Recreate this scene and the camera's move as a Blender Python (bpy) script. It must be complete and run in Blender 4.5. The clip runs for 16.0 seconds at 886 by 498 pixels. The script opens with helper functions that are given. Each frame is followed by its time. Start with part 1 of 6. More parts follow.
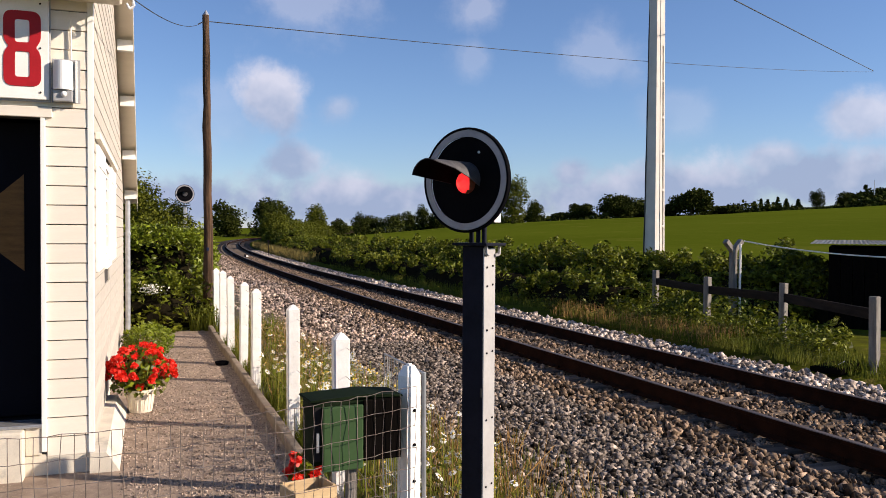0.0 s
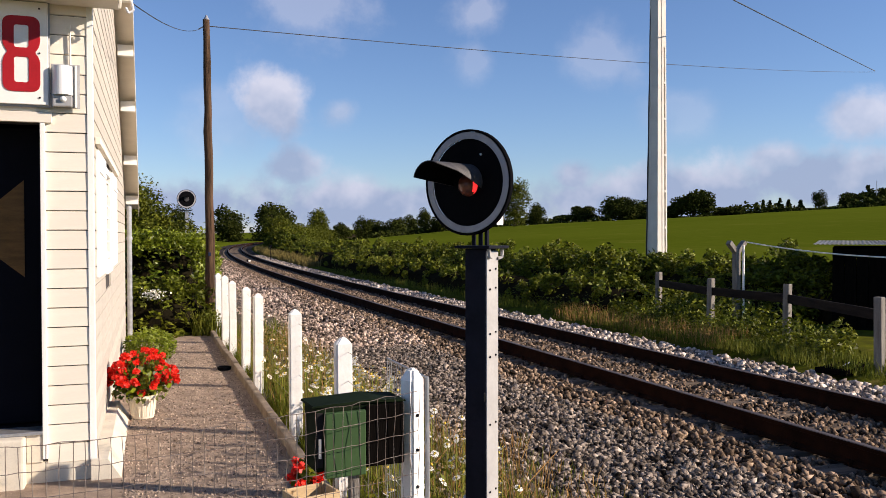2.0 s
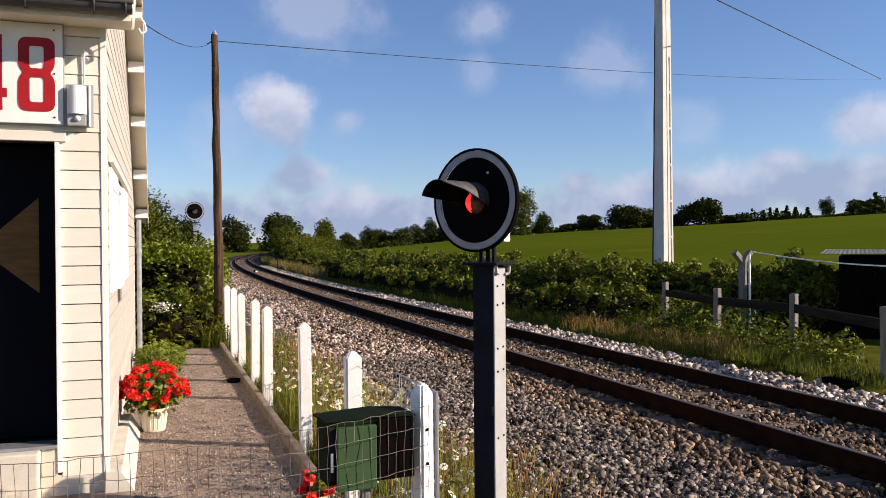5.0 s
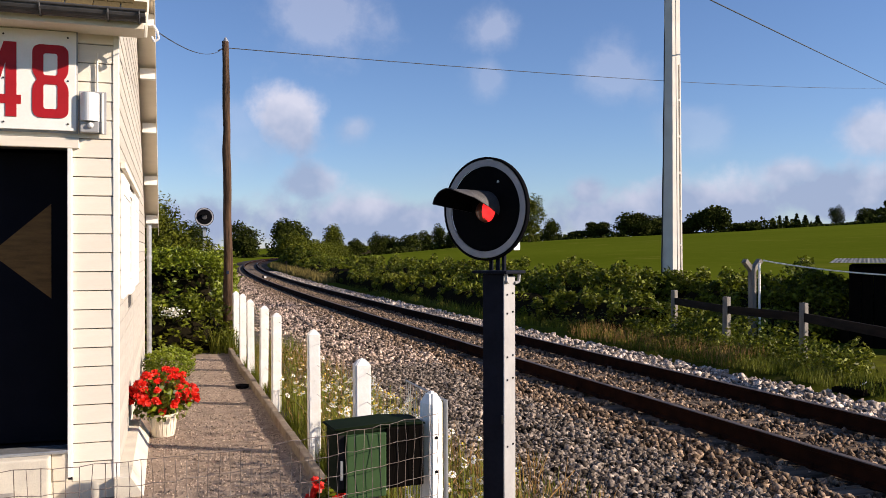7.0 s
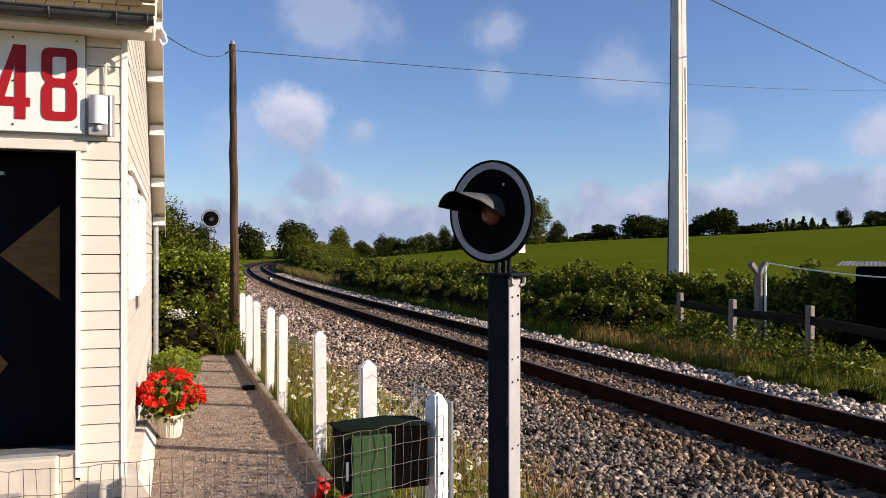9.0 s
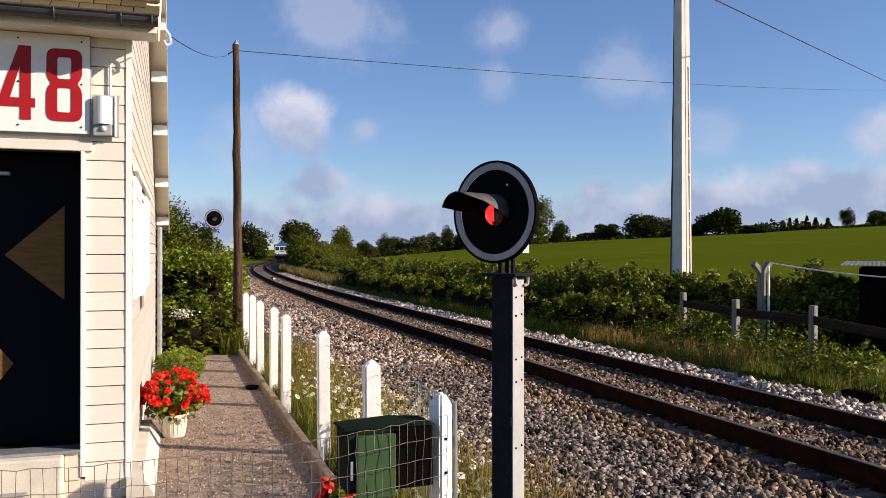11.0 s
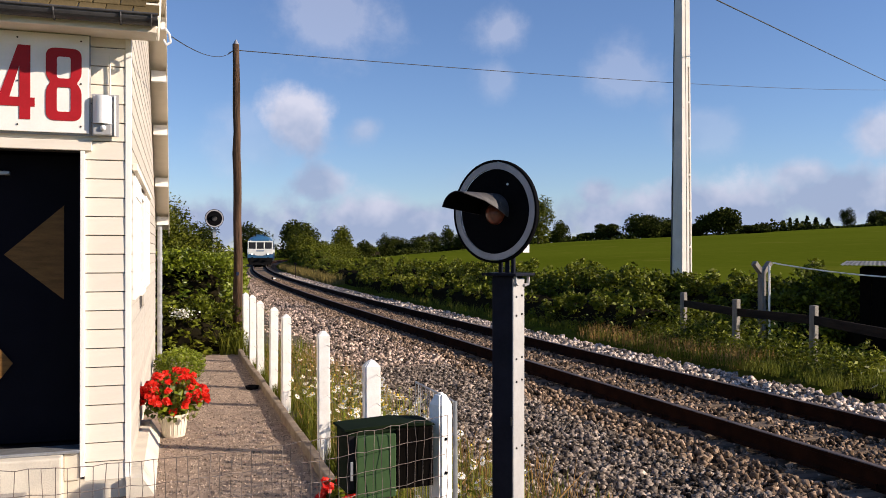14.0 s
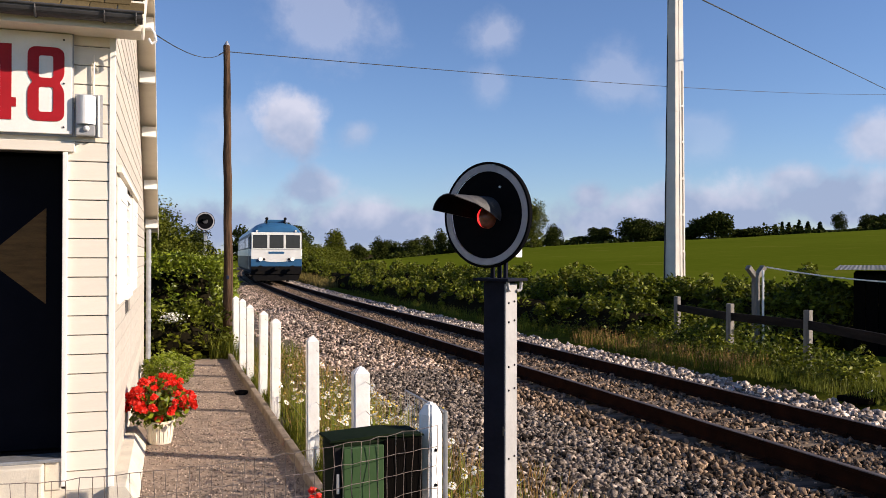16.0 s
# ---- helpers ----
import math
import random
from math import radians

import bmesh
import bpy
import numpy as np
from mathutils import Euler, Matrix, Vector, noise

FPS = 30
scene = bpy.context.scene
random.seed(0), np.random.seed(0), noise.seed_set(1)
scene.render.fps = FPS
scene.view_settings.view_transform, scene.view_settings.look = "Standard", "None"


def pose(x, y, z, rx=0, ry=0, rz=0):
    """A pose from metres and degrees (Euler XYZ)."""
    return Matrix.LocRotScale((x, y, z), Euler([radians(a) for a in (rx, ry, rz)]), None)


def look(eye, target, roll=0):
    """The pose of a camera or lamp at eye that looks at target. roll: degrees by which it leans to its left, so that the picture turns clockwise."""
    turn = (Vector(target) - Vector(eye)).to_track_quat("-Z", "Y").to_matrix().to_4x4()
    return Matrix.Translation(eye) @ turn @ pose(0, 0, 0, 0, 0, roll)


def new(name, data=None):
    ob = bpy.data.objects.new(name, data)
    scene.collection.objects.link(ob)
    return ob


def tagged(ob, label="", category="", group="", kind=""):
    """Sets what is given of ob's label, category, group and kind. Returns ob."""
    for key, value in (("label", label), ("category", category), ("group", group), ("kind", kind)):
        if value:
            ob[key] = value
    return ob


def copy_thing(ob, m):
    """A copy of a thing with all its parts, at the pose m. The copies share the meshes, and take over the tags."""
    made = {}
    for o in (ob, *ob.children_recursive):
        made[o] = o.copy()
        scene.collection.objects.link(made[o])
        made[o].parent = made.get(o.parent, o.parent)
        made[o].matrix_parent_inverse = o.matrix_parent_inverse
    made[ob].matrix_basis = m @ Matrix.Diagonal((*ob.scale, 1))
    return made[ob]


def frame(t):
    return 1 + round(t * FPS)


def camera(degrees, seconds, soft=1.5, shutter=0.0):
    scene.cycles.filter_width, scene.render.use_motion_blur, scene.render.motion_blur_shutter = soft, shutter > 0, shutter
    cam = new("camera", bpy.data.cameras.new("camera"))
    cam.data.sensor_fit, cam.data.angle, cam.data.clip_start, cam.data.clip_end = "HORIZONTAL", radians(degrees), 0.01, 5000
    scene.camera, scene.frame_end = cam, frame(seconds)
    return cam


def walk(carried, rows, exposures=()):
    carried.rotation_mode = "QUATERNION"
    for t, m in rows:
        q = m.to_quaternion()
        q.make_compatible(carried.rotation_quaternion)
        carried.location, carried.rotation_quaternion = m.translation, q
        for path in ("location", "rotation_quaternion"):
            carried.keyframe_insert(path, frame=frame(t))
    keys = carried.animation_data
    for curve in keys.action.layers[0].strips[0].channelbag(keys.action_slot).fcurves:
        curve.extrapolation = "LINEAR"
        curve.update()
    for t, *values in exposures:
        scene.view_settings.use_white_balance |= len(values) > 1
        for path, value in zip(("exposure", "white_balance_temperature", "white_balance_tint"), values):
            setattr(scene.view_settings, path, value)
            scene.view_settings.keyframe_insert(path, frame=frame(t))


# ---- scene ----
cam = camera(56.1, 16.0, soft=0.65)
PATH = [
    (0, (0.085, 0.142, 1.649), (0.769, 2.021, 1.607), 0.3),
    (0.5, (0.086, 0.146, 1.65), (0.769, 2.025, 1.609), 0.1),
    (1, (0.089, 0.155, 1.648), (0.77, 2.034, 1.61), 0.0),
    (1.5, (0.092, 0.164, 1.647), (0.772, 2.045, 1.611), -0.1),
    (2, (0.097, 0.175, 1.647), (0.776, 2.056, 1.613), -0.1),
    (2.5, (0.088, 0.162, 1.658), (0.768, 2.043, 1.626), -0.1),
    (3, (0.079, 0.151, 1.67), (0.759, 2.032, 1.64), -0.2),
    (3.5, (0.069, 0.117, 1.68), (0.749, 1.998, 1.652), -0.2),
    (4, (0.066, 0.106, 1.68), (0.742, 1.989, 1.658), -0.3),
    (6.5, (0.053, 0.101, 1.692), (0.704, 1.993, 1.692), -0.2),
    (7, (0.05, 0.096, 1.693), (0.696, 1.988, 1.697), -0.1),
    (7.5, (0.048, 0.086, 1.696), (0.69, 1.98, 1.702), -0.0),
    (8, (0.046, 0.087, 1.694), (0.684, 1.983, 1.702), 0.0),
    (8.5, (0.048, 0.079, 1.695), (0.682, 1.976, 1.703), -0.0),
    (9, (0.044, 0.075, 1.695), (0.677, 1.972, 1.704), 0.0),
    (11.5, (0.035, 0.065, 1.698), (0.66, 1.965, 1.706), 0.0),
    (12, (0.038, 0.071, 1.697), (0.662, 1.971, 1.705), -0.0),
    (12.5, (0.038, 0.071, 1.697), (0.662, 1.971, 1.705), -0.0),
    (13, (0.038, 0.071, 1.697), (0.662, 1.971, 1.705), -0.0),
    (13.5, (0.04, 0.073, 1.697), (0.665, 1.973, 1.705), -0.0),
    (14, (0.039, 0.076, 1.696), (0.665, 1.975, 1.704), 0.0),
    (14.5, (0.035, 0.073, 1.697), (0.662, 1.972, 1.705), 0.0),
    (15, (0.037, 0.082, 1.695), (0.665, 1.981, 1.703), -0.0),
    (15.5, (0.062, 0.131, 1.702), (0.688, 2.031, 1.713), 0.1),
    (16, (0.088, 0.182, 1.702), (0.730, 2.077, 1.718), 0.1),
]
walk(cam, [(t, look(eye, target, roll)) for t, eye, target, roll in PATH], [(0, 0.72, 6480, 18), (16, 0.72, 6480, 18)])

# ---- world, sun, exposure ----
SUN_AZ = (0.87, -0.49)            # horizontal way towards the sun
SUN_EL = 24.0
world = bpy.data.worlds.new("world")
scene.world = world
world.use_nodes = True


def build_sky():
    nt = world.node_tree
    N, L = nt.nodes, nt.links
    N.clear()
    out = N.new("ShaderNodeOutputWorld")
    bg = N.new("ShaderNodeBackground")
    bg.inputs["Strength"].default_value = 0.073
    sky = N.new("ShaderNodeTexSky")
    sky.sky_type, sky.sun_disc = "NISHITA", False
    sky.sun_elevation = radians(SUN_EL)
    sky.sun_rotation = math.atan2(SUN_AZ[0], SUN_AZ[1])
    sky.air_density, sky.dust_density, sky.ozone_density = 1.0, 0.0, 4.0
    co = N.new("ShaderNodeTexCoord")

    def math_node(op, a, b=None, clamp=False):
        n = N.new("ShaderNodeMath")
        n.operation, n.use_clamp = op, clamp
        for i, v in enumerate((a, b)):
            if v is None:
                continue
            if isinstance(v, (int, float)):
                n.inputs[i].default_value = v
            else:
                L.new(v, n.inputs[i])
        return n.outputs[0]

    warp = N.new("ShaderNodeTexNoise")
    warp.inputs["Scale"].default_value, warp.inputs["Detail"].default_value = 9.0, 7.0
    warp.inputs["Roughness"].default_value = 0.62
    L.new(co.outputs["Generated"], warp.inputs["Vector"])
    fine = math_node("SUBTRACT", warp.outputs["Fac"], 0.5)
    total = None
    # cumulus: bearing from +y towards +x in degrees, elevation, half width, half height, density
    clouds = [(8.6, 9.0, 2.2, 2.3, 1.0), (9.8, 4.5, 2.0, 1.5, 0.95), (12.8, 8.3, 1.5, 1.2, 0.6), (5.0, 6.9, 3.2, 2.4, 0.35),
              (10.5, 15.6, 4.0, 3.6, 0.48), (22.6, 15.0, 2.2, 1.9, 0.5), (22.0, 11.7, 1.7, 1.5, 0.38), (30.5, 11.7, 3.4, 2.2, 0.42),
              (28.8, 3.9, 1.6, 1.3, 0.85), (41.6, 4.6, 2.2, 1.2, 0.9), (47.0, 7.4, 3.0, 1.7, 0.85), (35.5, 8.0, 2.6, 1.5, 0.35),
              (16.0, 2.2, 11.0, 2.0, 0.95), (14.0, 3.4, 4.0, 1.2, 0.5), (33.0, 2.2, 14.0, 2.0, 0.9), (46.0, 3.2, 10.0, 2.0, 0.85), (3.0, 2.0, 10.0, 2.2, 0.95),
              (20.5, 4.6, 5.0, 1.6, 0.3), (-6.0, 5.0, 6.0, 2.0, 0.5), (62.0, 5.0, 8.0, 2.2, 0.6), (75.0, 12.0, 6.0, 3.0, 0.5),
              (120.0, 9.0, 9.0, 3.0, 0.6), (180.0, 11.0, 12.0, 4.0, 0.6), (240.0, 10.0, 11.0, 4.0, 0.6), (300.0, 8.0, 12.0, 3.0, 0.6)]
    for az, el, hw, hh, dens in clouds:
        dens *= 0.84 if el > 4 else 1.0
        a, e = radians(az), radians(el)
        mid = Vector((math.sin(a) * math.cos(e), math.cos(a) * math.cos(e), math.sin(e)))
        side = Vector((math.cos(a), -math.sin(a), 0))
        up = side.cross(mid) * -1 if side.cross(mid).z < 0 else side.cross(mid)
        parts = []
        for axis, half in ((side, hw), (up, hh)):
            d = N.new("ShaderNodeVectorMath")
            d.operation = "DOT_PRODUCT"
            L.new(co.outputs["Generated"], d.inputs[0])
            d.inputs[1].default_value = axis
            w = math_node("ADD", d.outputs["Value"], -axis.dot(mid))
            w = math_node("DIVIDE", w, radians(half))
            parts.append(math_node("MULTIPLY", w, w))
        r2 = math_node("ADD", parts[0], parts[1])
        front = N.new("ShaderNodeVectorMath")
        front.operation = "DOT_PRODUCT"
        L.new(co.outputs["Generated"], front.inputs[0])
        front.inputs[1].default_value = mid
        ahead = math_node("GREATER_THAN", front.outputs["Value"], 0.5)
        body = math_node("SUBTRACT", 1.15, math_node("MULTIPLY", math_node("SQRT", r2), 0.95))
        body = math_node("ADD", body, math_node("MULTIPLY", fine, 2.6))
        body = math_node("MULTIPLY", math_node("MULTIPLY", body, 1.35, True), dens)
        body = math_node("MULTIPLY", body, ahead)
        total = body if total is None else math_node("MAXIMUM", total, body)
    smooth = N.new("ShaderNodeMapRange")
    smooth.interpolation_type = "SMOOTHSTEP"
    L.new(total, smooth.inputs["Value"])
    tone = N.new("ShaderNodeTexNoise")
    tone.inputs["Scale"].default_value, tone.inputs["Detail"].default_value = 14.0, 4.0
    L.new(co.outputs["Generated"], tone.inputs["Vector"])
    split = N.new("ShaderNodeSeparateXYZ")
    L.new(co.outputs["Generated"], split.inputs[0])
    lift = math_node("MULTIPLY", math_node("SUBTRACT", math_node("MINIMUM", split.outputs["Z"], 0.22), 0.10), 2.7)
    ramp = N.new("ShaderNodeValToRGB")
    ramp.color_ramp.elements[0].position, ramp.color_ramp.elements[0].color = 0.36, (2.9, 3.7, 5.1, 1)
    ramp.color_ramp.elements[1].position, ramp.color_ramp.elements[1].color = 0.66, (5.8, 6.1, 6.9, 1)
    L.new(math_node("ADD", tone.outputs["Fac"], lift), ramp.inputs["Fac"])
    mix = N.new("ShaderNodeMix")
    mix.data_type = "RGBA"
    L.new(smooth.outputs["Result"], mix.inputs[0])
    deep = N.new("ShaderNodeMix")
    deep.data_type, deep.blend_type = "RGBA", "MULTIPLY"
    deep.inputs[0].default_value = 1.0
    deep.inputs[7].default_value = (0.94, 1.0, 1.11, 1)
    L.new(sky.outputs["Color"], deep.inputs[6])
    L.new(deep.outputs[2], mix.inputs[6])
    L.new(ramp.outputs["Color"], mix.inputs[7])
    L.new(mix.outputs[2], bg.inputs["Color"])
    L.new(bg.outputs[0], out.inputs["Surface"])


build_sky()
sun = new("sun", bpy.data.lights.new("sun", "SUN"))
sun.data.energy, sun.data.angle, sun.data.color = 4.8, radians(0.55), (1.0, 0.88, 0.70)
sun.matrix_world = look((SUN_AZ[0] * 50, SUN_AZ[1] * 50, 50 * math.tan(radians(SUN_EL))), (0, 0, 0))


# ---- materials ----
def mat(name, a, b=None, rough=0.7, metal=0.0, scale=8.0, bump=0.0, fine=60.0, per_object=0.0, per_island=0.0, stretch=(1, 1, 1),
        spots=None, spot_scale=3.0, spot_from=0.55, sheen=0.0, emit=0.0, spec=0.5, translucent=0.0):
    """A painted, grained surface: two colours over coarse and fine noise, a stain colour, and relief."""
    m = bpy.data.materials.new(name)
    m.use_nodes = True
    N, L = m.node_tree.nodes, m.node_tree.links
    bs = N["Principled BSDF"]
    b = b or tuple(v * 0.8 for v in a)
    co = N.new("ShaderNodeTexCoord")
    mp = N.new("ShaderNodeMapping")
    mp.inputs["Scale"].default_value = stretch
    L.new(co.outputs["Object"], mp.inputs["Vector"])
    n1, n2 = N.new("ShaderNodeTexNoise"), N.new("ShaderNodeTexNoise")
    for n, s, d in ((n1, scale, 5.0), (n2, fine, 4.0)):
        n.inputs["Scale"].default_value, n.inputs["Detail"].default_value = s, d
        L.new(mp.outputs[0], n.inputs["Vector"])
    add = N.new("ShaderNodeMath")
    add.operation = "MULTIPLY_ADD"
    L.new(n2.outputs["Fac"], add.inputs[0])
    add.inputs[1].default_value = 0.6
    half = N.new("ShaderNodeMath")
    half.operation = "MULTIPLY_ADD"
    L.new(n1.outputs["Fac"], half.inputs[0])
    half.inputs[1].default_value, half.inputs[2].default_value = 1.4, -0.5
    L.new(half.outputs[0], add.inputs[2])
    ramp = N.new("ShaderNodeValToRGB")
    ramp.color_ramp.elements[0].position, ramp.color_ramp.elements[0].color = 0.25, (*a, 1)
    ramp.color_ramp.elements[1].position, ramp.color_ramp.elements[1].color = 0.75, (*b, 1)
    L.new(add.outputs[0], ramp.inputs["Fac"])
    col = ramp.outputs["Color"]

    def mixed(fac, colour_in, other):
        mx = N.new("ShaderNodeMix")
        mx.data_type = "RGBA"
        L.new(fac, mx.inputs[0])
        L.new(colour_in, mx.inputs[6])
        mx.inputs[7].default_value = (*other, 1)
        return mx.outputs[2]

    if spots:
        n3 = N.new("ShaderNodeTexNoise")
        n3.inputs["Scale"].default_value, n3.inputs["Detail"].default_value = spot_scale, 8.0
        n3.inputs["Roughness"].default_value = 0.7
        L.new(mp.outputs[0], n3.inputs["Vector"])
        mr = N.new("ShaderNodeMapRange")
        mr.inputs["From Min"].default_value, mr.inputs["From Max"].default_value = spot_from, spot_from + 0.12
        L.new(n3.outputs["Fac"], mr.inputs["Value"])
        col = mixed(mr.outputs["Result"], col, spots)
    for amount, node, socket in ((per_object, "ShaderNodeObjectInfo", "Random"), (per_island, "ShaderNodeNewGeometry", "Random Per Island")):
        if amount:
            src = N.new(node)
            mr = N.new("ShaderNodeMapRange")
            mr.inputs["To Min"].default_value, mr.inputs["To Max"].default_value = 1 - amount, 1 + amount
            L.new(src.outputs[socket], mr.inputs["Value"])
            hsv = N.new("ShaderNodeHueSaturation")
            L.new(mr.outputs["Result"], hsv.inputs["Value"])
            L.new(col, hsv.inputs["Color"])
            col = hsv.outputs["Color"]
    L.new(col, bs.inputs["Base Color"])
    bs.inputs["Roughness"].default_value, bs.inputs["Metallic"].default_value = rough, metal
    bs.inputs["Specular IOR Level"].default_value = spec
    if emit:
        L.new(col, bs.inputs["Emission Color"])
        bs.inputs["Emission Strength"].default_value = emit
    if bump:
        bp = N.new("ShaderNodeBump")
        bp.inputs["Strength"].default_value, bp.inputs["Distance"].default_value = min(1.0, bump), 0.02
        L.new(add.outputs[0], bp.inputs["Height"])
        L.new(bp.outputs["Normal"], bs.inputs["Normal"])
    if translucent:
        tr = N.new("ShaderNodeBsdfTranslucent")
        L.new(col, tr.inputs["Color"])
        ms = N.new("ShaderNodeMixShader")
        ms.inputs[0].default_value = translucent
        L.new(bs.outputs[0], ms.inputs[1])
        L.new(tr.outputs[0], ms.inputs[2])
        L.new(ms.outputs[0], N["Material Output"].inputs["Surface"])
    return m


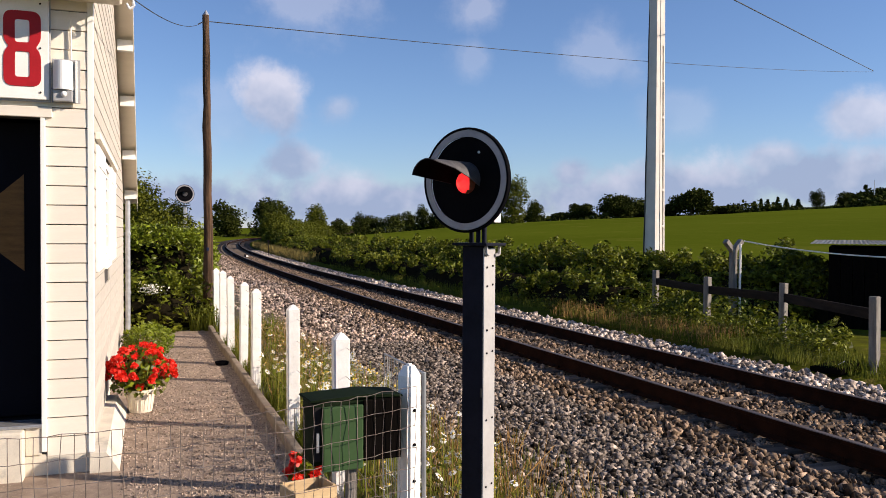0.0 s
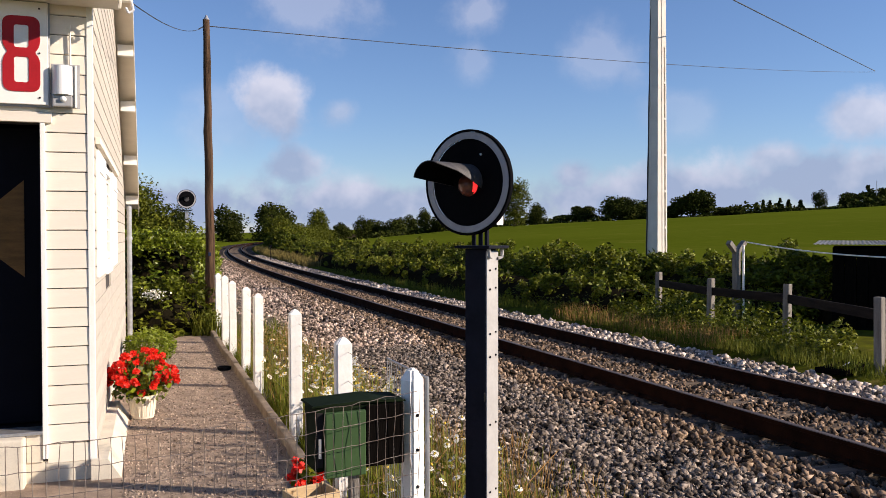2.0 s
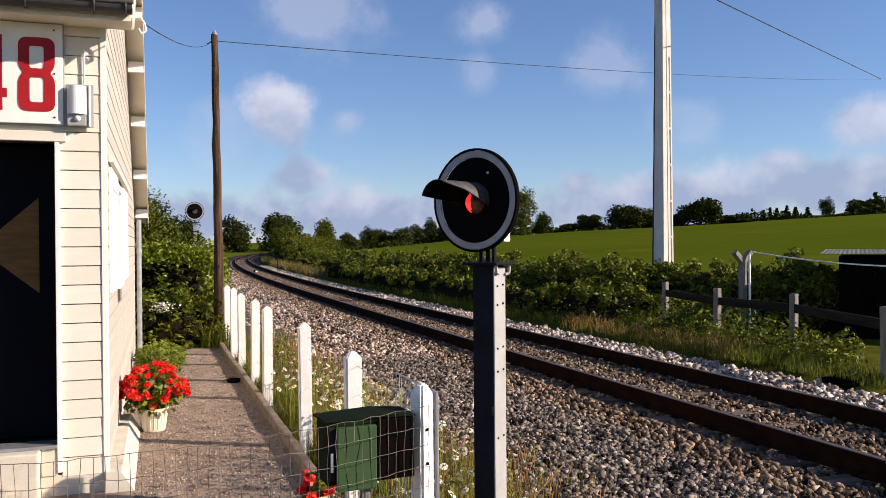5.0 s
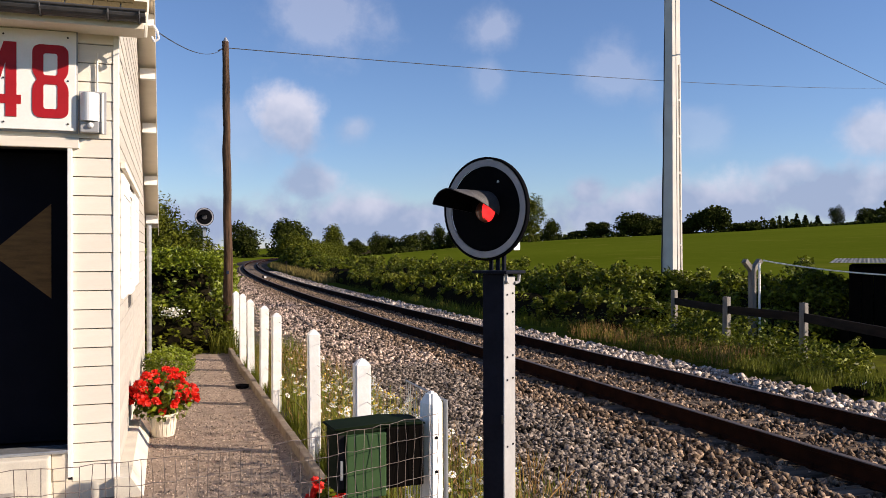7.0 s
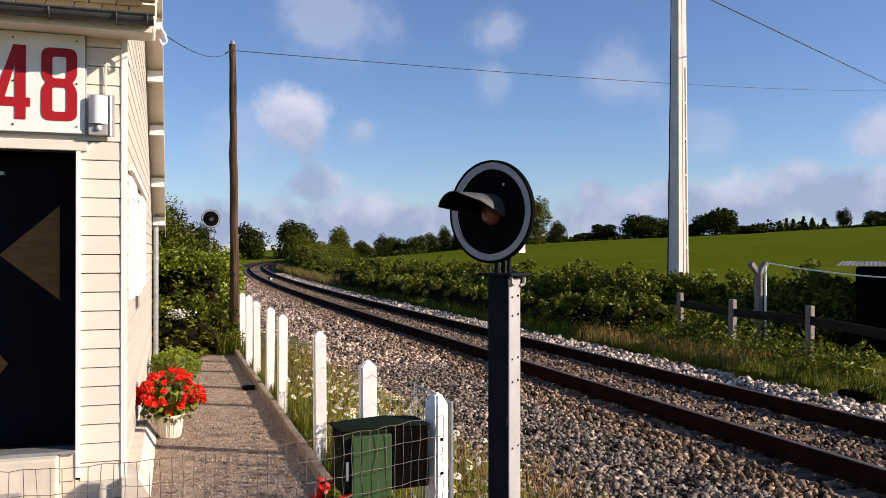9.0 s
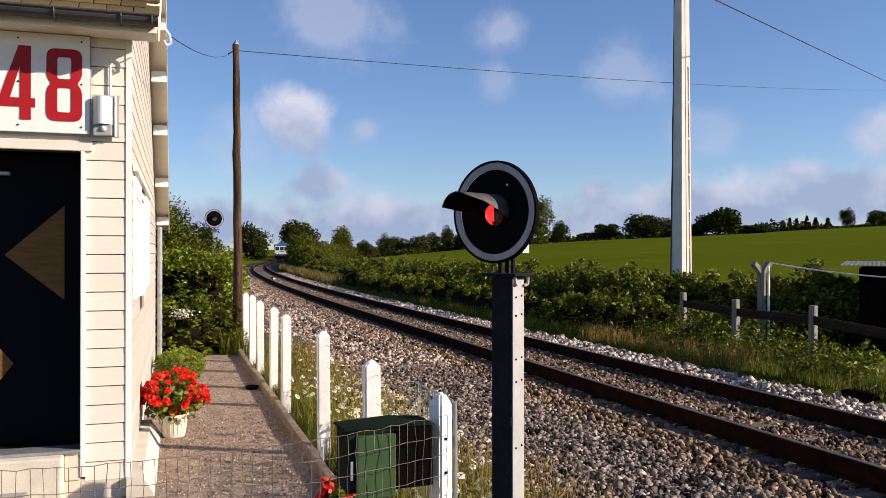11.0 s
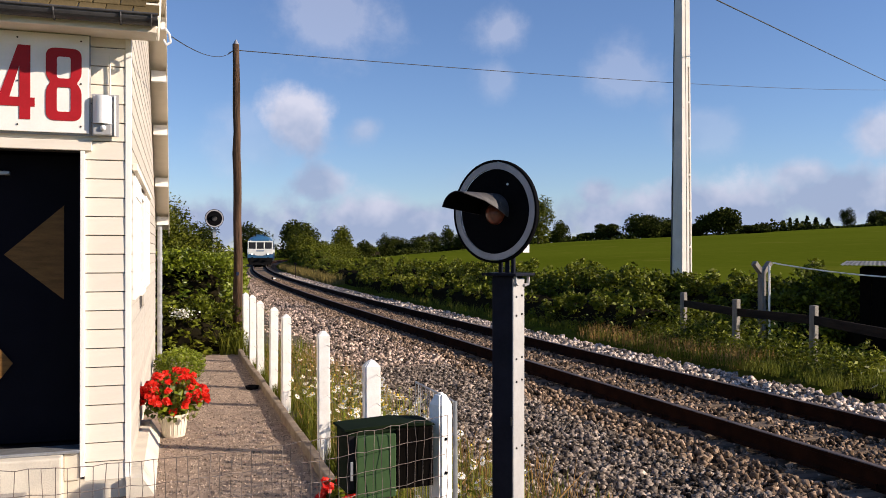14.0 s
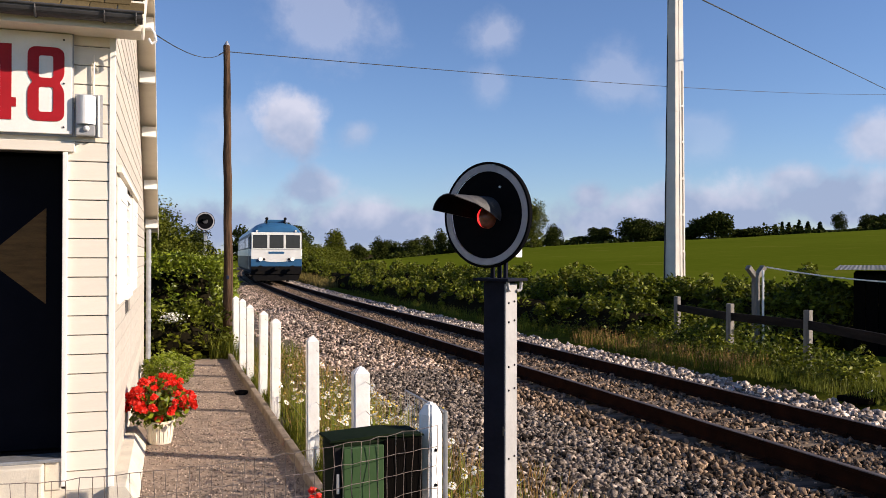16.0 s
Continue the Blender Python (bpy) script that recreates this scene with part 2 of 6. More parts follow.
M = {
    "siding": mat("cream_siding", (0.81, 0.74, 0.62), (0.75, 0.68, 0.565), 0.6, scale=3, bump=0.05, fine=40, stretch=(1, 1, 6), per_object=0.04),
    # side wall's siding, darkened: its duller light is put into the colour
    "siding_side_dim": mat("darkened_side_siding", (0.50, 0.455, 0.385), (0.43, 0.39, 0.33), 0.85, scale=3, bump=0.08, fine=40, stretch=(1, 1, 6), per_object=0.08, spots=(0.36, 0.33, 0.275), spot_scale=5, spot_from=0.60),
    # walls behind the boards: shade of the gaps put into the colour
    "gap_dark": mat("board_gap_shade", (0.05, 0.045, 0.04), None, 0.9),
    "white": mat("white_paint", (0.87, 0.845, 0.79), (0.80, 0.775, 0.715), 0.5, scale=4, bump=0.05, spec=0.3, spots=(0.60, 0.56, 0.48), spot_scale=5, spot_from=0.66),
    "concrete_white": mat("limewashed_concrete", (0.84, 0.82, 0.78), (0.72, 0.70, 0.65), 0.85, scale=9, bump=0.09, fine=90, spots=(0.35, 0.34, 0.28), spot_scale=9, spot_from=0.63, per_object=0.05),
    "concrete": mat("grey_concrete", (0.38, 0.35, 0.31), (0.26, 0.24, 0.21), 0.9, scale=7, bump=0.3, fine=120, spots=(0.22, 0.22, 0.17), spot_scale=5, spot_from=0.6),
    "kerb": mat("brown_stained_concrete", (0.31, 0.245, 0.18), (0.20, 0.155, 0.112), 0.95, scale=7, bump=0.35, fine=120, spec=0.1, spots=(0.15, 0.13, 0.085), spot_scale=4, spot_from=0.58),
    "plinth": mat("rendered_plinth", (0.68, 0.62, 0.50), (0.55, 0.50, 0.41), 0.9, scale=5, bump=0.25, fine=120, spots=(0.36, 0.34, 0.29), spot_scale=4, spot_from=0.58),
    "red": mat("red_paint", (0.40, 0.012, 0.018), (0.32, 0.010, 0.014), 0.5, scale=5, spec=0.25),
    "gutter": mat("dark_zinc", (0.085, 0.082, 0.082), (0.055, 0.054, 0.056), 0.55, 0.3, scale=12, bump=0.05, spec=0.25),
    "tile": mat("mossy_brown_tile", (0.135, 0.100, 0.046), (0.085, 0.062, 0.030), 0.95, scale=6, bump=0.4, spots=(0.30, 0.25, 0.06), spot_scale=6, spot_from=0.63, per_object=0.2, spec=0.05),
    "galv": mat("galvanised_steel", (0.46, 0.47, 0.48), (0.34, 0.35, 0.36), 0.45, 0.7, scale=14, bump=0.05),
    "wire": mat("rusty_wire", (0.22, 0.19, 0.17), (0.15, 0.11, 0.09), 0.6, 0.6, scale=30),
    "black": mat("black_enamel", (0.004, 0.004, 0.005), (0.006, 0.006, 0.007), 0.9, scale=8, bump=0.03, spec=0.02),
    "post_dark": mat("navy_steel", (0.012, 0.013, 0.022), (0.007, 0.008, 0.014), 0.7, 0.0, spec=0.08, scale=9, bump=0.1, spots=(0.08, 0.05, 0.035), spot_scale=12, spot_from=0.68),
    # sunward steel of the post: its lit paleness put into the colour
    "post_lit_grey": mat("sunlit_post_grey", (0.40, 0.39, 0.375), (0.33, 0.32, 0.31), 0.6, 0.0, scale=9, bump=0.08, spots=(0.22, 0.17, 0.13), spot_scale=12, spot_from=0.66),
    "ring": mat("reflective_grey_ring", (0.36, 0.35, 0.36), (0.29, 0.28, 0.295), 0.55, scale=12, spec=0.3, spots=(0.05, 0.05, 0.055), spot_scale=9, spot_from=0.64),
    "visor": mat("scuffed_visor", (0.035, 0.034, 0.036), (0.075, 0.072, 0.074), 0.5, scale=12, bump=0.08, spec=0.25, spots=(0.22, 0.21, 0.21), spot_scale=22, spot_from=0.66),
    "rail_side": mat("rusty_rail", (0.028, 0.011, 0.006), (0.014, 0.006, 0.004), 0.95, 0.0, spec=0.04, scale=6, bump=0.2, fine=70),
    "rail_top": mat("worn_rail_head", (0.13, 0.10, 0.082), (0.08, 0.058, 0.046), 0.6, 0.5, scale=3, stretch=(6, 0.4, 1)),
    "sleeper": mat("oily_oak_sleeper", (0.185, 0.145, 0.112), (0.085, 0.065, 0.050), 0.95, spec=0.05, scale=5, bump=0.5, fine=50, stretch=(0.4, 5, 5), per_object=0.25),
    "stone": mat("ballast_stone", (0.315, 0.258, 0.210), (0.030, 0.024, 0.020), 0.95, scale=22, bump=0.4, spec=0.03, per_island=0.95),
    "stone_rust": mat("rust_stained_ballast", (0.30, 0.215, 0.150), (0.060, 0.040, 0.026), 0.95, scale=16, bump=0.3, spec=0.04, per_island=0.85),
    # far stones: their sunlit sides put into a paler, warmer colour
    "stone_far_lit": mat("far_lit_warm_ballast", (0.56, 0.43, 0.34), (0.070, 0.050, 0.037), 0.95, scale=16, bump=0.4, spec=0.04, per_island=0.92),
    # bed under the stones: shade of their gaps put into the colour
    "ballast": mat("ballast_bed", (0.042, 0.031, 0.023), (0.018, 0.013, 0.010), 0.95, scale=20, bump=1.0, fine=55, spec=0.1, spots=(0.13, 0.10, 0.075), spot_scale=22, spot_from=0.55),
    "gravel": mat("fine_path_gravel", (0.36, 0.275, 0.208), (0.225, 0.168, 0.125), 0.95, scale=7, bump=0.8, fine=110, spec=0.1, spots=(0.42, 0.325, 0.25), spot_scale=40, spot_from=0.56),
    "grit": mat("path_grit", (0.44, 0.345, 0.27), (0.20, 0.15, 0.115), 0.9, scale=20, spec=0.1, per_island=0.55),
    "soil": mat("dry_soil", (0.085, 0.058, 0.034), (0.045, 0.034, 0.018), 0.95, scale=6, bump=0.8, fine=60, spots=(0.045, 0.055, 0.018), spot_scale=7, spot_from=0.54),
    "turf": mat("rough_short_turf", (0.095, 0.105, 0.010), (0.060, 0.060, 0.012), 1.0, scale=3.0, bump=0.9, fine=30, spec=0.0, spots=(0.15, 0.125, 0.03), spot_scale=2.2, spot_from=0.58),
    "field": mat("green_crop_field", (0.090, 0.112, 0.009), (0.068, 0.090, 0.006), 1.0, scale=0.03, bump=0.6, fine=2.4, spec=0.0, spots=(0.110, 0.120, 0.014), spot_scale=0.25, spot_from=0.56, stretch=(1.0, 0.35, 1)),
    "grass": mat("meadow_grass", (0.105, 0.130, 0.010), (0.155, 0.150, 0.022), 0.7, spec=0.15, scale=1.2, per_island=0.5, translucent=0.3),
    "straw": mat("dry_grass", (0.42, 0.25, 0.085), (0.30, 0.165, 0.05), 0.8, spec=0.2, scale=1.2, per_island=0.4, translucent=0.3),
    "leaf": mat("bramble_leaf", (0.075, 0.097, 0.005), (0.155, 0.165, 0.010), 0.6, spec=0.22, scale=0.9, per_island=0.65, translucent=0.22),
    "laurel": mat("laurel_leaf", (0.085, 0.120, 0.006), (0.16, 0.19, 0.010), 0.42, spec=0.35, scale=1.2, per_island=0.7, translucent=0.12),
    "bright_leaf": mat("bright_green_leaf", (0.23, 0.27, 0.016), (0.15, 0.195, 0.012), 0.45, spec=0.35, scale=1.2, per_island=0.4, translucent=0.3),
    # ballast right of the line, paler than the other stones
    "right_stone": mat("pale_right_ballast", (0.60, 0.50, 0.42), (0.15, 0.12, 0.095), 0.95, scale=14, bump=0.3, spec=0.06, per_island=0.75),
    "dark_leaf": mat("tree_leaf", (0.026, 0.034, 0.006), (0.040, 0.048, 0.008), 0.9, spec=0.04, scale=0.4, per_island=0.5, translucent=0.08),
    "lime_leaf": mat("young_leaf", (0.090, 0.098, 0.007), (0.065, 0.076, 0.006), 0.7, spec=0.1, scale=0.5, per_island=0.5, translucent=0.15),
    "bark": mat("bark", (0.10, 0.075, 0.05), (0.06, 0.045, 0.03), 0.95, scale=8, bump=0.6, stretch=(1, 1, 0.2)),
    "pole_wood": mat("weathered_pole", (0.125, 0.075, 0.045), (0.030, 0.020, 0.014), 0.9, spec=0.08, scale=5, bump=0.8, fine=40, stretch=(4, 4, 0.25), spots=(0.016, 0.011, 0.008), spot_scale=3, spot_from=0.58),
    "timber": mat("old_fence_timber", (0.24, 0.22, 0.19), (0.13, 0.115, 0.10), 0.9, scale=6, bump=0.5, stretch=(3, 3, 0.4)),
    # fence rails face away from the sun; that shade is in this colour
    "rail_wood": mat("dark_plank", (0.030, 0.023, 0.018), (0.015, 0.012, 0.010), 0.95, scale=6, bump=0.4, stretch=(0.4, 3, 3), spec=0.05),
    "pylon": mat("pale_concrete_pole", (0.66, 0.62, 0.56), (0.56, 0.52, 0.47), 0.9, scale=2, bump=0.2, fine=30, spots=(0.38, 0.36, 0.31), spot_scale=2.5, spot_from=0.63),
    "cable": mat("black_cable", (0.02, 0.02, 0.022), (0.03, 0.03, 0.03), 0.6),
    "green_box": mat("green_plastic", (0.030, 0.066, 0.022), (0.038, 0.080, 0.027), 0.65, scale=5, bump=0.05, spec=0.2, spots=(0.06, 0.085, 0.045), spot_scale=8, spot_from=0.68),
    "petal": mat("geranium_red", (0.92, 0.040, 0.012), (0.75, 0.022, 0.010), 0.55, scale=9, per_island=0.25, translucent=0.3),
    "daisy": mat("daisy_white", (0.82, 0.80, 0.72), (0.74, 0.71, 0.60), 0.6, scale=9, per_island=0.15, translucent=0.2),
    "yolk": mat("daisy_centre", (0.62, 0.42, 0.03), None, 0.7),
    "pot": mat("ribbed_cream_pot", (0.74, 0.66, 0.53), (0.66, 0.58, 0.46), 0.6, scale=6, bump=0.05),
    "crate": mat("pale_crate_wood", (0.52, 0.38, 0.21), (0.40, 0.28, 0.15), 0.8, scale=6, bump=0.3, stretch=(0.5, 4, 4), per_object=0.12),
    "door_navy": mat("navy_door", (0.006, 0.006, 0.010), (0.004, 0.0045, 0.008), 0.7, scale=4, bump=0.05, spec=0.06),
    # brown of the sun patches on the door, put in as colour
    "amber": mat("sun_patch_brown", (0.20, 0.10, 0.028), (0.12, 0.06, 0.016), 0.5, scale=6, spec=0.2, stretch=(1, 1, 6)),
    # indoor dimness put into the colour of the surfaces
    "room": mat("dim_room", (0.02, 0.018, 0.018), (0.015, 0.013, 0.013), 0.9, spec=0.1),
    "grey_plastic": mat("grey_plastic", (0.36, 0.36, 0.36), (0.30, 0.30, 0.30), 0.5),
    "opal": mat("opal_cover", (0.82, 0.82, 0.80), (0.78, 0.78, 0.76), 0.3),
    "train_blue": mat("railcar_blue", (0.030, 0.115, 0.235), (0.024, 0.095, 0.195), 0.35, scale=2, spots=(0.018, 0.06, 0.12), spot_scale=2, spot_from=0.6),
    "train_navy": mat("railcar_navy", (0.008, 0.018, 0.050), (0.006, 0.014, 0.038), 0.5, scale=2, spec=0.2),
    "train_cream": mat("railcar_cream", (0.78, 0.77, 0.72), (0.70, 0.69, 0.64), 0.35, scale=2),
    "under": mat("greasy_underframe", (0.007, 0.007, 0.008), (0.012, 0.011, 0.010), 0.9, scale=4, spec=0.05),
    "pane": mat("dark_pane", (0.02, 0.022, 0.025), (0.03, 0.03, 0.035), 0.06, scale=2),
    "lamp_on": mat("headlamp", (1.0, 0.9, 0.68), (1.0, 0.9, 0.68), 0.2, emit=1.6),
    "red_lens": mat("unlit_red_lens", (0.20, 0.060, 0.035), (0.09, 0.028, 0.018), 0.3, scale=40),
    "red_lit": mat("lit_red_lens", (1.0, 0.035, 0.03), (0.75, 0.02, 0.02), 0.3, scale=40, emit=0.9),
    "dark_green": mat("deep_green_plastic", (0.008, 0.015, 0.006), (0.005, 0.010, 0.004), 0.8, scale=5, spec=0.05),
    # inside of hedges and shrubs: their inner shade put into the colour
    "twigs": mat("hedge_inner_shade", (0.020, 0.017, 0.009), (0.012, 0.010, 0.006), 1.0, spec=0.0, scale=6, bump=0.6),
    "tan_grass": mat("tan_dry_grass", (0.24, 0.185, 0.060), (0.16, 0.125, 0.036), 0.85, spec=0.1, scale=1.2, per_island=0.4, translucent=0.3),
    "insulator": mat("white_porcelain", (0.8, 0.8, 0.8), (0.74, 0.74, 0.75), 0.2),
    "shed_black": mat("near_black", (0.006, 0.005, 0.0045), (0.004, 0.0035, 0.003), 1.0, spec=0.0, scale=5, bump=0.3, stretch=(4, 4, 0.4)),
    "tin": mat("corrugated_sheet", (0.40, 0.40, 0.39), (0.28, 0.27, 0.26), 0.6, 0.4, scale=3, spots=(0.25, 0.17, 0.11), spot_scale=3, spot_from=0.6),
    "far_wall": mat("far_render", (0.62, 0.58, 0.52), (0.55, 0.51, 0.46), 0.9),
    "far_roof": mat("far_slate", (0.13, 0.13, 0.15), (0.10, 0.10, 0.12), 0.8),
}


# ---- mesh helpers ----
def put_mesh(name, verts, faces, material, parent=None, label="", smooth=False):
    me = bpy.data.meshes.new(name)
    me.from_pydata(verts, [], faces)
    me.materials.append(M[material])
    if smooth:
        me.polygons.foreach_set("use_smooth", [True] * len(me.polygons))
    me.update()
    ob = new(name, me)
    if parent:
        ob.parent = parent
    if label:
        ob["label"] = label
    return ob


def part(name, bm, material, parent=None, label="", smooth=False):
    me = bpy.data.meshes.new(name)
    bmesh.ops.recalc_face_normals(bm, faces=bm.faces)
    bm.to_mesh(me)
    bm.free()
    me.materials.append(M[material])
    if smooth:
        me.polygons.foreach_set("use_smooth", [True] * len(me.polygons))
    ob = new(name, me)
    if parent:
        ob.parent = parent
    if label:
        ob["label"] = label
    return ob


def thing(name, label, category, m=None, group="", kind=""):
    ob = new(name)
    ob.empty_display_size = 0.2
    if m is not None:
        ob.matrix_world = m
    return tagged(ob, label, category, group, kind)


def box_into(bm, x0, x1, y0, y1, z0, z1, bevel=0.0, m=None):
    got = bmesh.ops.create_cube(bm, size=1.0)["verts"]
    bmesh.ops.scale(bm, vec=(x1 - x0, y1 - y0, z1 - z0), verts=got)
    bmesh.ops.translate(bm, vec=((x0 + x1) / 2, (y0 + y1) / 2, (z0 + z1) / 2), verts=got)
    if m is not None:
        bmesh.ops.transform(bm, matrix=m, verts=got)
    if bevel:
        edges = list({e for v in got for e in v.link_edges})
        bmesh.ops.bevel(bm, geom=edges, offset=bevel, segments=2, affect="EDGES", profile=0.6)
    return bm


def box(x0, x1, y0, y1, z0, z1, bevel=0.0):
    return box_into(bmesh.new(), x0, x1, y0, y1, z0, z1, bevel)


def tube_into(bm, a, b, r0, r1=None, seg=10, caps=True):
    a, b = Vector(a), Vector(b)
    d = b - a
    m = Matrix.Translation((a + b) / 2) @ d.to_track_quat("Z", "Y").to_matrix().to_4x4()
    bmesh.ops.create_cone(bm, cap_ends=caps, segments=seg, radius1=r0, radius2=r0 if r1 is None else r1, depth=d.length, matrix=m)
    return bm


def tube(a, b, r0, r1=None, seg=10):
    return tube_into(bmesh.new(), a, b, r0, r1, seg)


def prism(outline, depth, m=None):
    """A flat outline in x and z, pushed back along y by depth."""
    bm = bmesh.new()
    front = [bm.verts.new((x, 0, z)) for x, z in outline]
    back = [bm.verts.new((x, depth, z)) for x, z in outline]
    n = len(outline)
    bm.faces.new(front)
    bm.faces.new(back[::-1])
    for i in range(n):
        bm.faces.new((front[i], back[i], back[(i + 1) % n], front[(i + 1) % n]))
    if m is not None:
        bm.transform(m)
    return bm


def rng(seed):
    return np.random.default_rng(seed)


def leaf_cloud(name, centres, size, material, seed, parent=None, label="", aspect=0.5, up=0.35, normals=None):
    """Many small folded leaves, one at each centre, turned at random."""
    g = rng(seed)
    c = np.asarray(centres, float)
    n = len(c)
    d = g.normal(size=(n, 3))
    d[:, 2] = d[:, 2] * 0.6 + up * -0.6
    if normals is not None:
        d += normals * 1.2
    d /= np.linalg.norm(d, axis=1, keepdims=True)
    e = g.normal(size=(n, 3))
    e -= d * np.sum(d * e, axis=1, keepdims=True)
    e /= np.linalg.norm(e, axis=1, keepdims=True)
    k = np.cross(d, e)
    s = (size * g.uniform(0.6, 1.35, n))[:, None]
    v = np.stack([c - d * s * 0.5, c + e * s * aspect * 0.5 + k * s * 0.12, c + d * s * 0.5, c - e * s * aspect * 0.5 + k * s * 0.12], axis=1).reshape(-1, 3)
    return quads(name, v, n, material, parent, label)


def quads(name, v, n, material, parent=None, label="", tri=False):
    k = 3 if tri else 4
    me = bpy.data.meshes.new(name)
    me.vertices.add(len(v))
    me.vertices.foreach_set("co", np.ascontiguousarray(v, np.float32).ravel())
    me.loops.add(n * k)
    me.loops.foreach_set("vertex_index", np.arange(n * k, dtype=np.int32))
    me.polygons.add(n)
    me.polygons.foreach_set("loop_start", np.arange(0, n * k, k, dtype=np.int32))
    me.materials.append(M[material])
    me.update(calc_edges=True)
    ob = new(name, me)
    if parent:
        ob.parent = parent
    if label:
        ob["label"] = label
    return ob


def blades(name, base, height, width, material, seed, parent=None, lean=0.35):
    """Upright grass blades, each a bent two-piece strip."""
    g = rng(seed)
    c = np.asarray(base, float)
    n = len(c)
    h = (height * g.uniform(0.45, 1.25, n))[:, None]
    a = g.uniform(0, 2 * np.pi, n)
    side = np.stack([np.cos(a), np.sin(a), np.zeros(n)], 1) * width * 0.5
    b = g.uniform(0, 2 * np.pi, n)
    bend = np.stack([np.cos(b), np.sin(b), np.zeros(n)], 1) * h * lean * g.uniform(0.2, 1.3, n)[:, None]
    up = np.array([0, 0, 1.0])
    mid = c + up * h * 0.6 + bend * 0.4
    tip = c + up * h + bend
    v = np.stack([c - side, c + side, mid + side * 0.8, mid - side * 0.8, mid - side * 0.8, mid + side * 0.8, tip + side * 0.15, tip - side * 0.15], 1).reshape(-1, 3)
    return quads(name, v, n * 2, material, parent)


def stones(name, centres, size, material, seed, parent=None):
    """Broken stones: tumbled six-sided lumps with uneven corners."""
    g = rng(seed)
    base = np.array([(x, y, z) for z in (-0.5, 0.5) for y in (-0.5, 0.5) for x in (-0.5, 0.5)])
    faces = np.array([(0, 2, 3), (0, 3, 1), (4, 5, 7), (4, 7, 6), (0, 1, 5), (0, 5, 4), (2, 6, 7), (2, 7, 3), (0, 4, 6), (0, 6, 2), (1, 3, 7), (1, 7, 5)], np.int32)
    n = len(centres)
    v = base[None] * g.uniform(0.4, 1.2, (n, 8, 3)) * g.uniform(0.5, 1.35, (n, 1, 3))
    q = g.normal(size=(n, 4))
    q /= np.linalg.norm(q, axis=1, keepdims=True)
    w, x, y, z = q.T
    rot = np.stack([1 - 2 * (y * y + z * z), 2 * (x * y - z * w), 2 * (x * z + y * w), 2 * (x * y + z * w), 1 - 2 * (x * x + z * z), 2 * (y * z - x * w),
                    2 * (x * z - y * w), 2 * (y * z + x * w), 1 - 2 * (x * x + y * y)], 1).reshape(n, 3, 3)
    v = np.einsum("nij,nkj->nki", rot, v)
    v = v * (size * g.uniform(0.55, 1.35, n))[:, None, None] + np.asarray(centres)[:, None]
    f = (faces[None] + (np.arange(n) * 8)[:, None, None]).reshape(-1, 3)
    me = bpy.data.meshes.new(name)
    me.vertices.add(n * 8)
    me.vertices.foreach_set("co", v.astype(np.float32).ravel())
    me.loops.add(f.size)
    me.loops.foreach_set("vertex_index", f.ravel().astype(np.int32))
    me.polygons.add(len(f))
    me.polygons.foreach_set("loop_start", np.arange(0, f.size, 3, dtype=np.int32))
    me.materials.append(M[material])
    me.update(calc_edges=True)
    ob = new(name, me)
    if parent:
        ob.parent = parent
    return ob


# ---- plan ----
TRACK_X, CURVE_FROM, CURVE = 6.15, 20.0, 0.00064


def track_x(y):
    return TRACK_X + CURVE * np.maximum(0.0, np.asarray(y, float) - CURVE_FROM) ** 2


def ground_z(x, y):
    """Height of the land: a level strip along the line, a field that climbs beyond the hedge."""
    x, y = np.asarray(x, float), np.asarray(y, float)
    off = x - track_x(np.clip(y, -50, 420))
    rise = np.clip(off - 10, 0, 145)
    z = 0.060 * rise * rise / (rise + 14)
    z += 0.9 * (rise / 145) ** 1.5 + 1.2 * np.exp(-((rise - 58) / 34) ** 2) * np.clip(rise / 20, 0, 1)
    z -= 0.05 * np.clip(off - 170, 0, 200)
    bank = np.clip((-2.2 - off) / 1.3, 0, 1)
    bank = bank * bank * (3 - 2 * bank)
    low = -0.40 * (1 - bank) - 0.12 * bank
    right = np.clip((off - 2.0) / 1.2, 0, 1)
    strip = np.where(off < 0, low, -0.40 + 0.30 * right)
    return strip + z


# ---- large structure ----
def build_ground():
    xs = np.unique(np.concatenate([np.linspace(-1500, -60, 14), np.linspace(-60, 60, 121), np.linspace(60, 260, 41), np.linspace(260, 2500, 20)]))
    ys = np.unique(np.concatenate([np.linspace(-600, -20, 10), np.linspace(-20, 60, 81), np.linspace(60, 480, 85), np.linspace(480, 3000, 20)]))
    gx, gy = np.meshgrid(xs, ys)
    gz = ground_z(gx, gy)
    v = np.stack([gx, gy, gz], 2).reshape(-1, 3)
    nx = len(xs)
    faces = [(j * nx + i, j * nx + i + 1, (j + 1) * nx + i + 1, (j + 1) * nx + i) for j in range(len(ys) - 1) for i in range(nx - 1)]
    g = put_mesh("ground", v.tolist(), faces, "field", smooth=True)
    tagged(g, "green crop field rising gently beyond the railway hedge", "ground", kind="structure")


build_ground()

# verge of dry soil beside the fence, and the strip right of the line
verge = put_mesh("verge", [(1.21, -3, -0.06), (2.65, -3, -0.114), (2.65, 60, -0.114), (1.21, 60, -0.06), (3.4, -3, -0.25), (3.4, 60, -0.25)], [(0, 1, 2, 3), (1, 4, 5, 2)], "soil")
tagged(verge, "dry weedy soil strip between white fence and ballast", "verge", kind="structure")


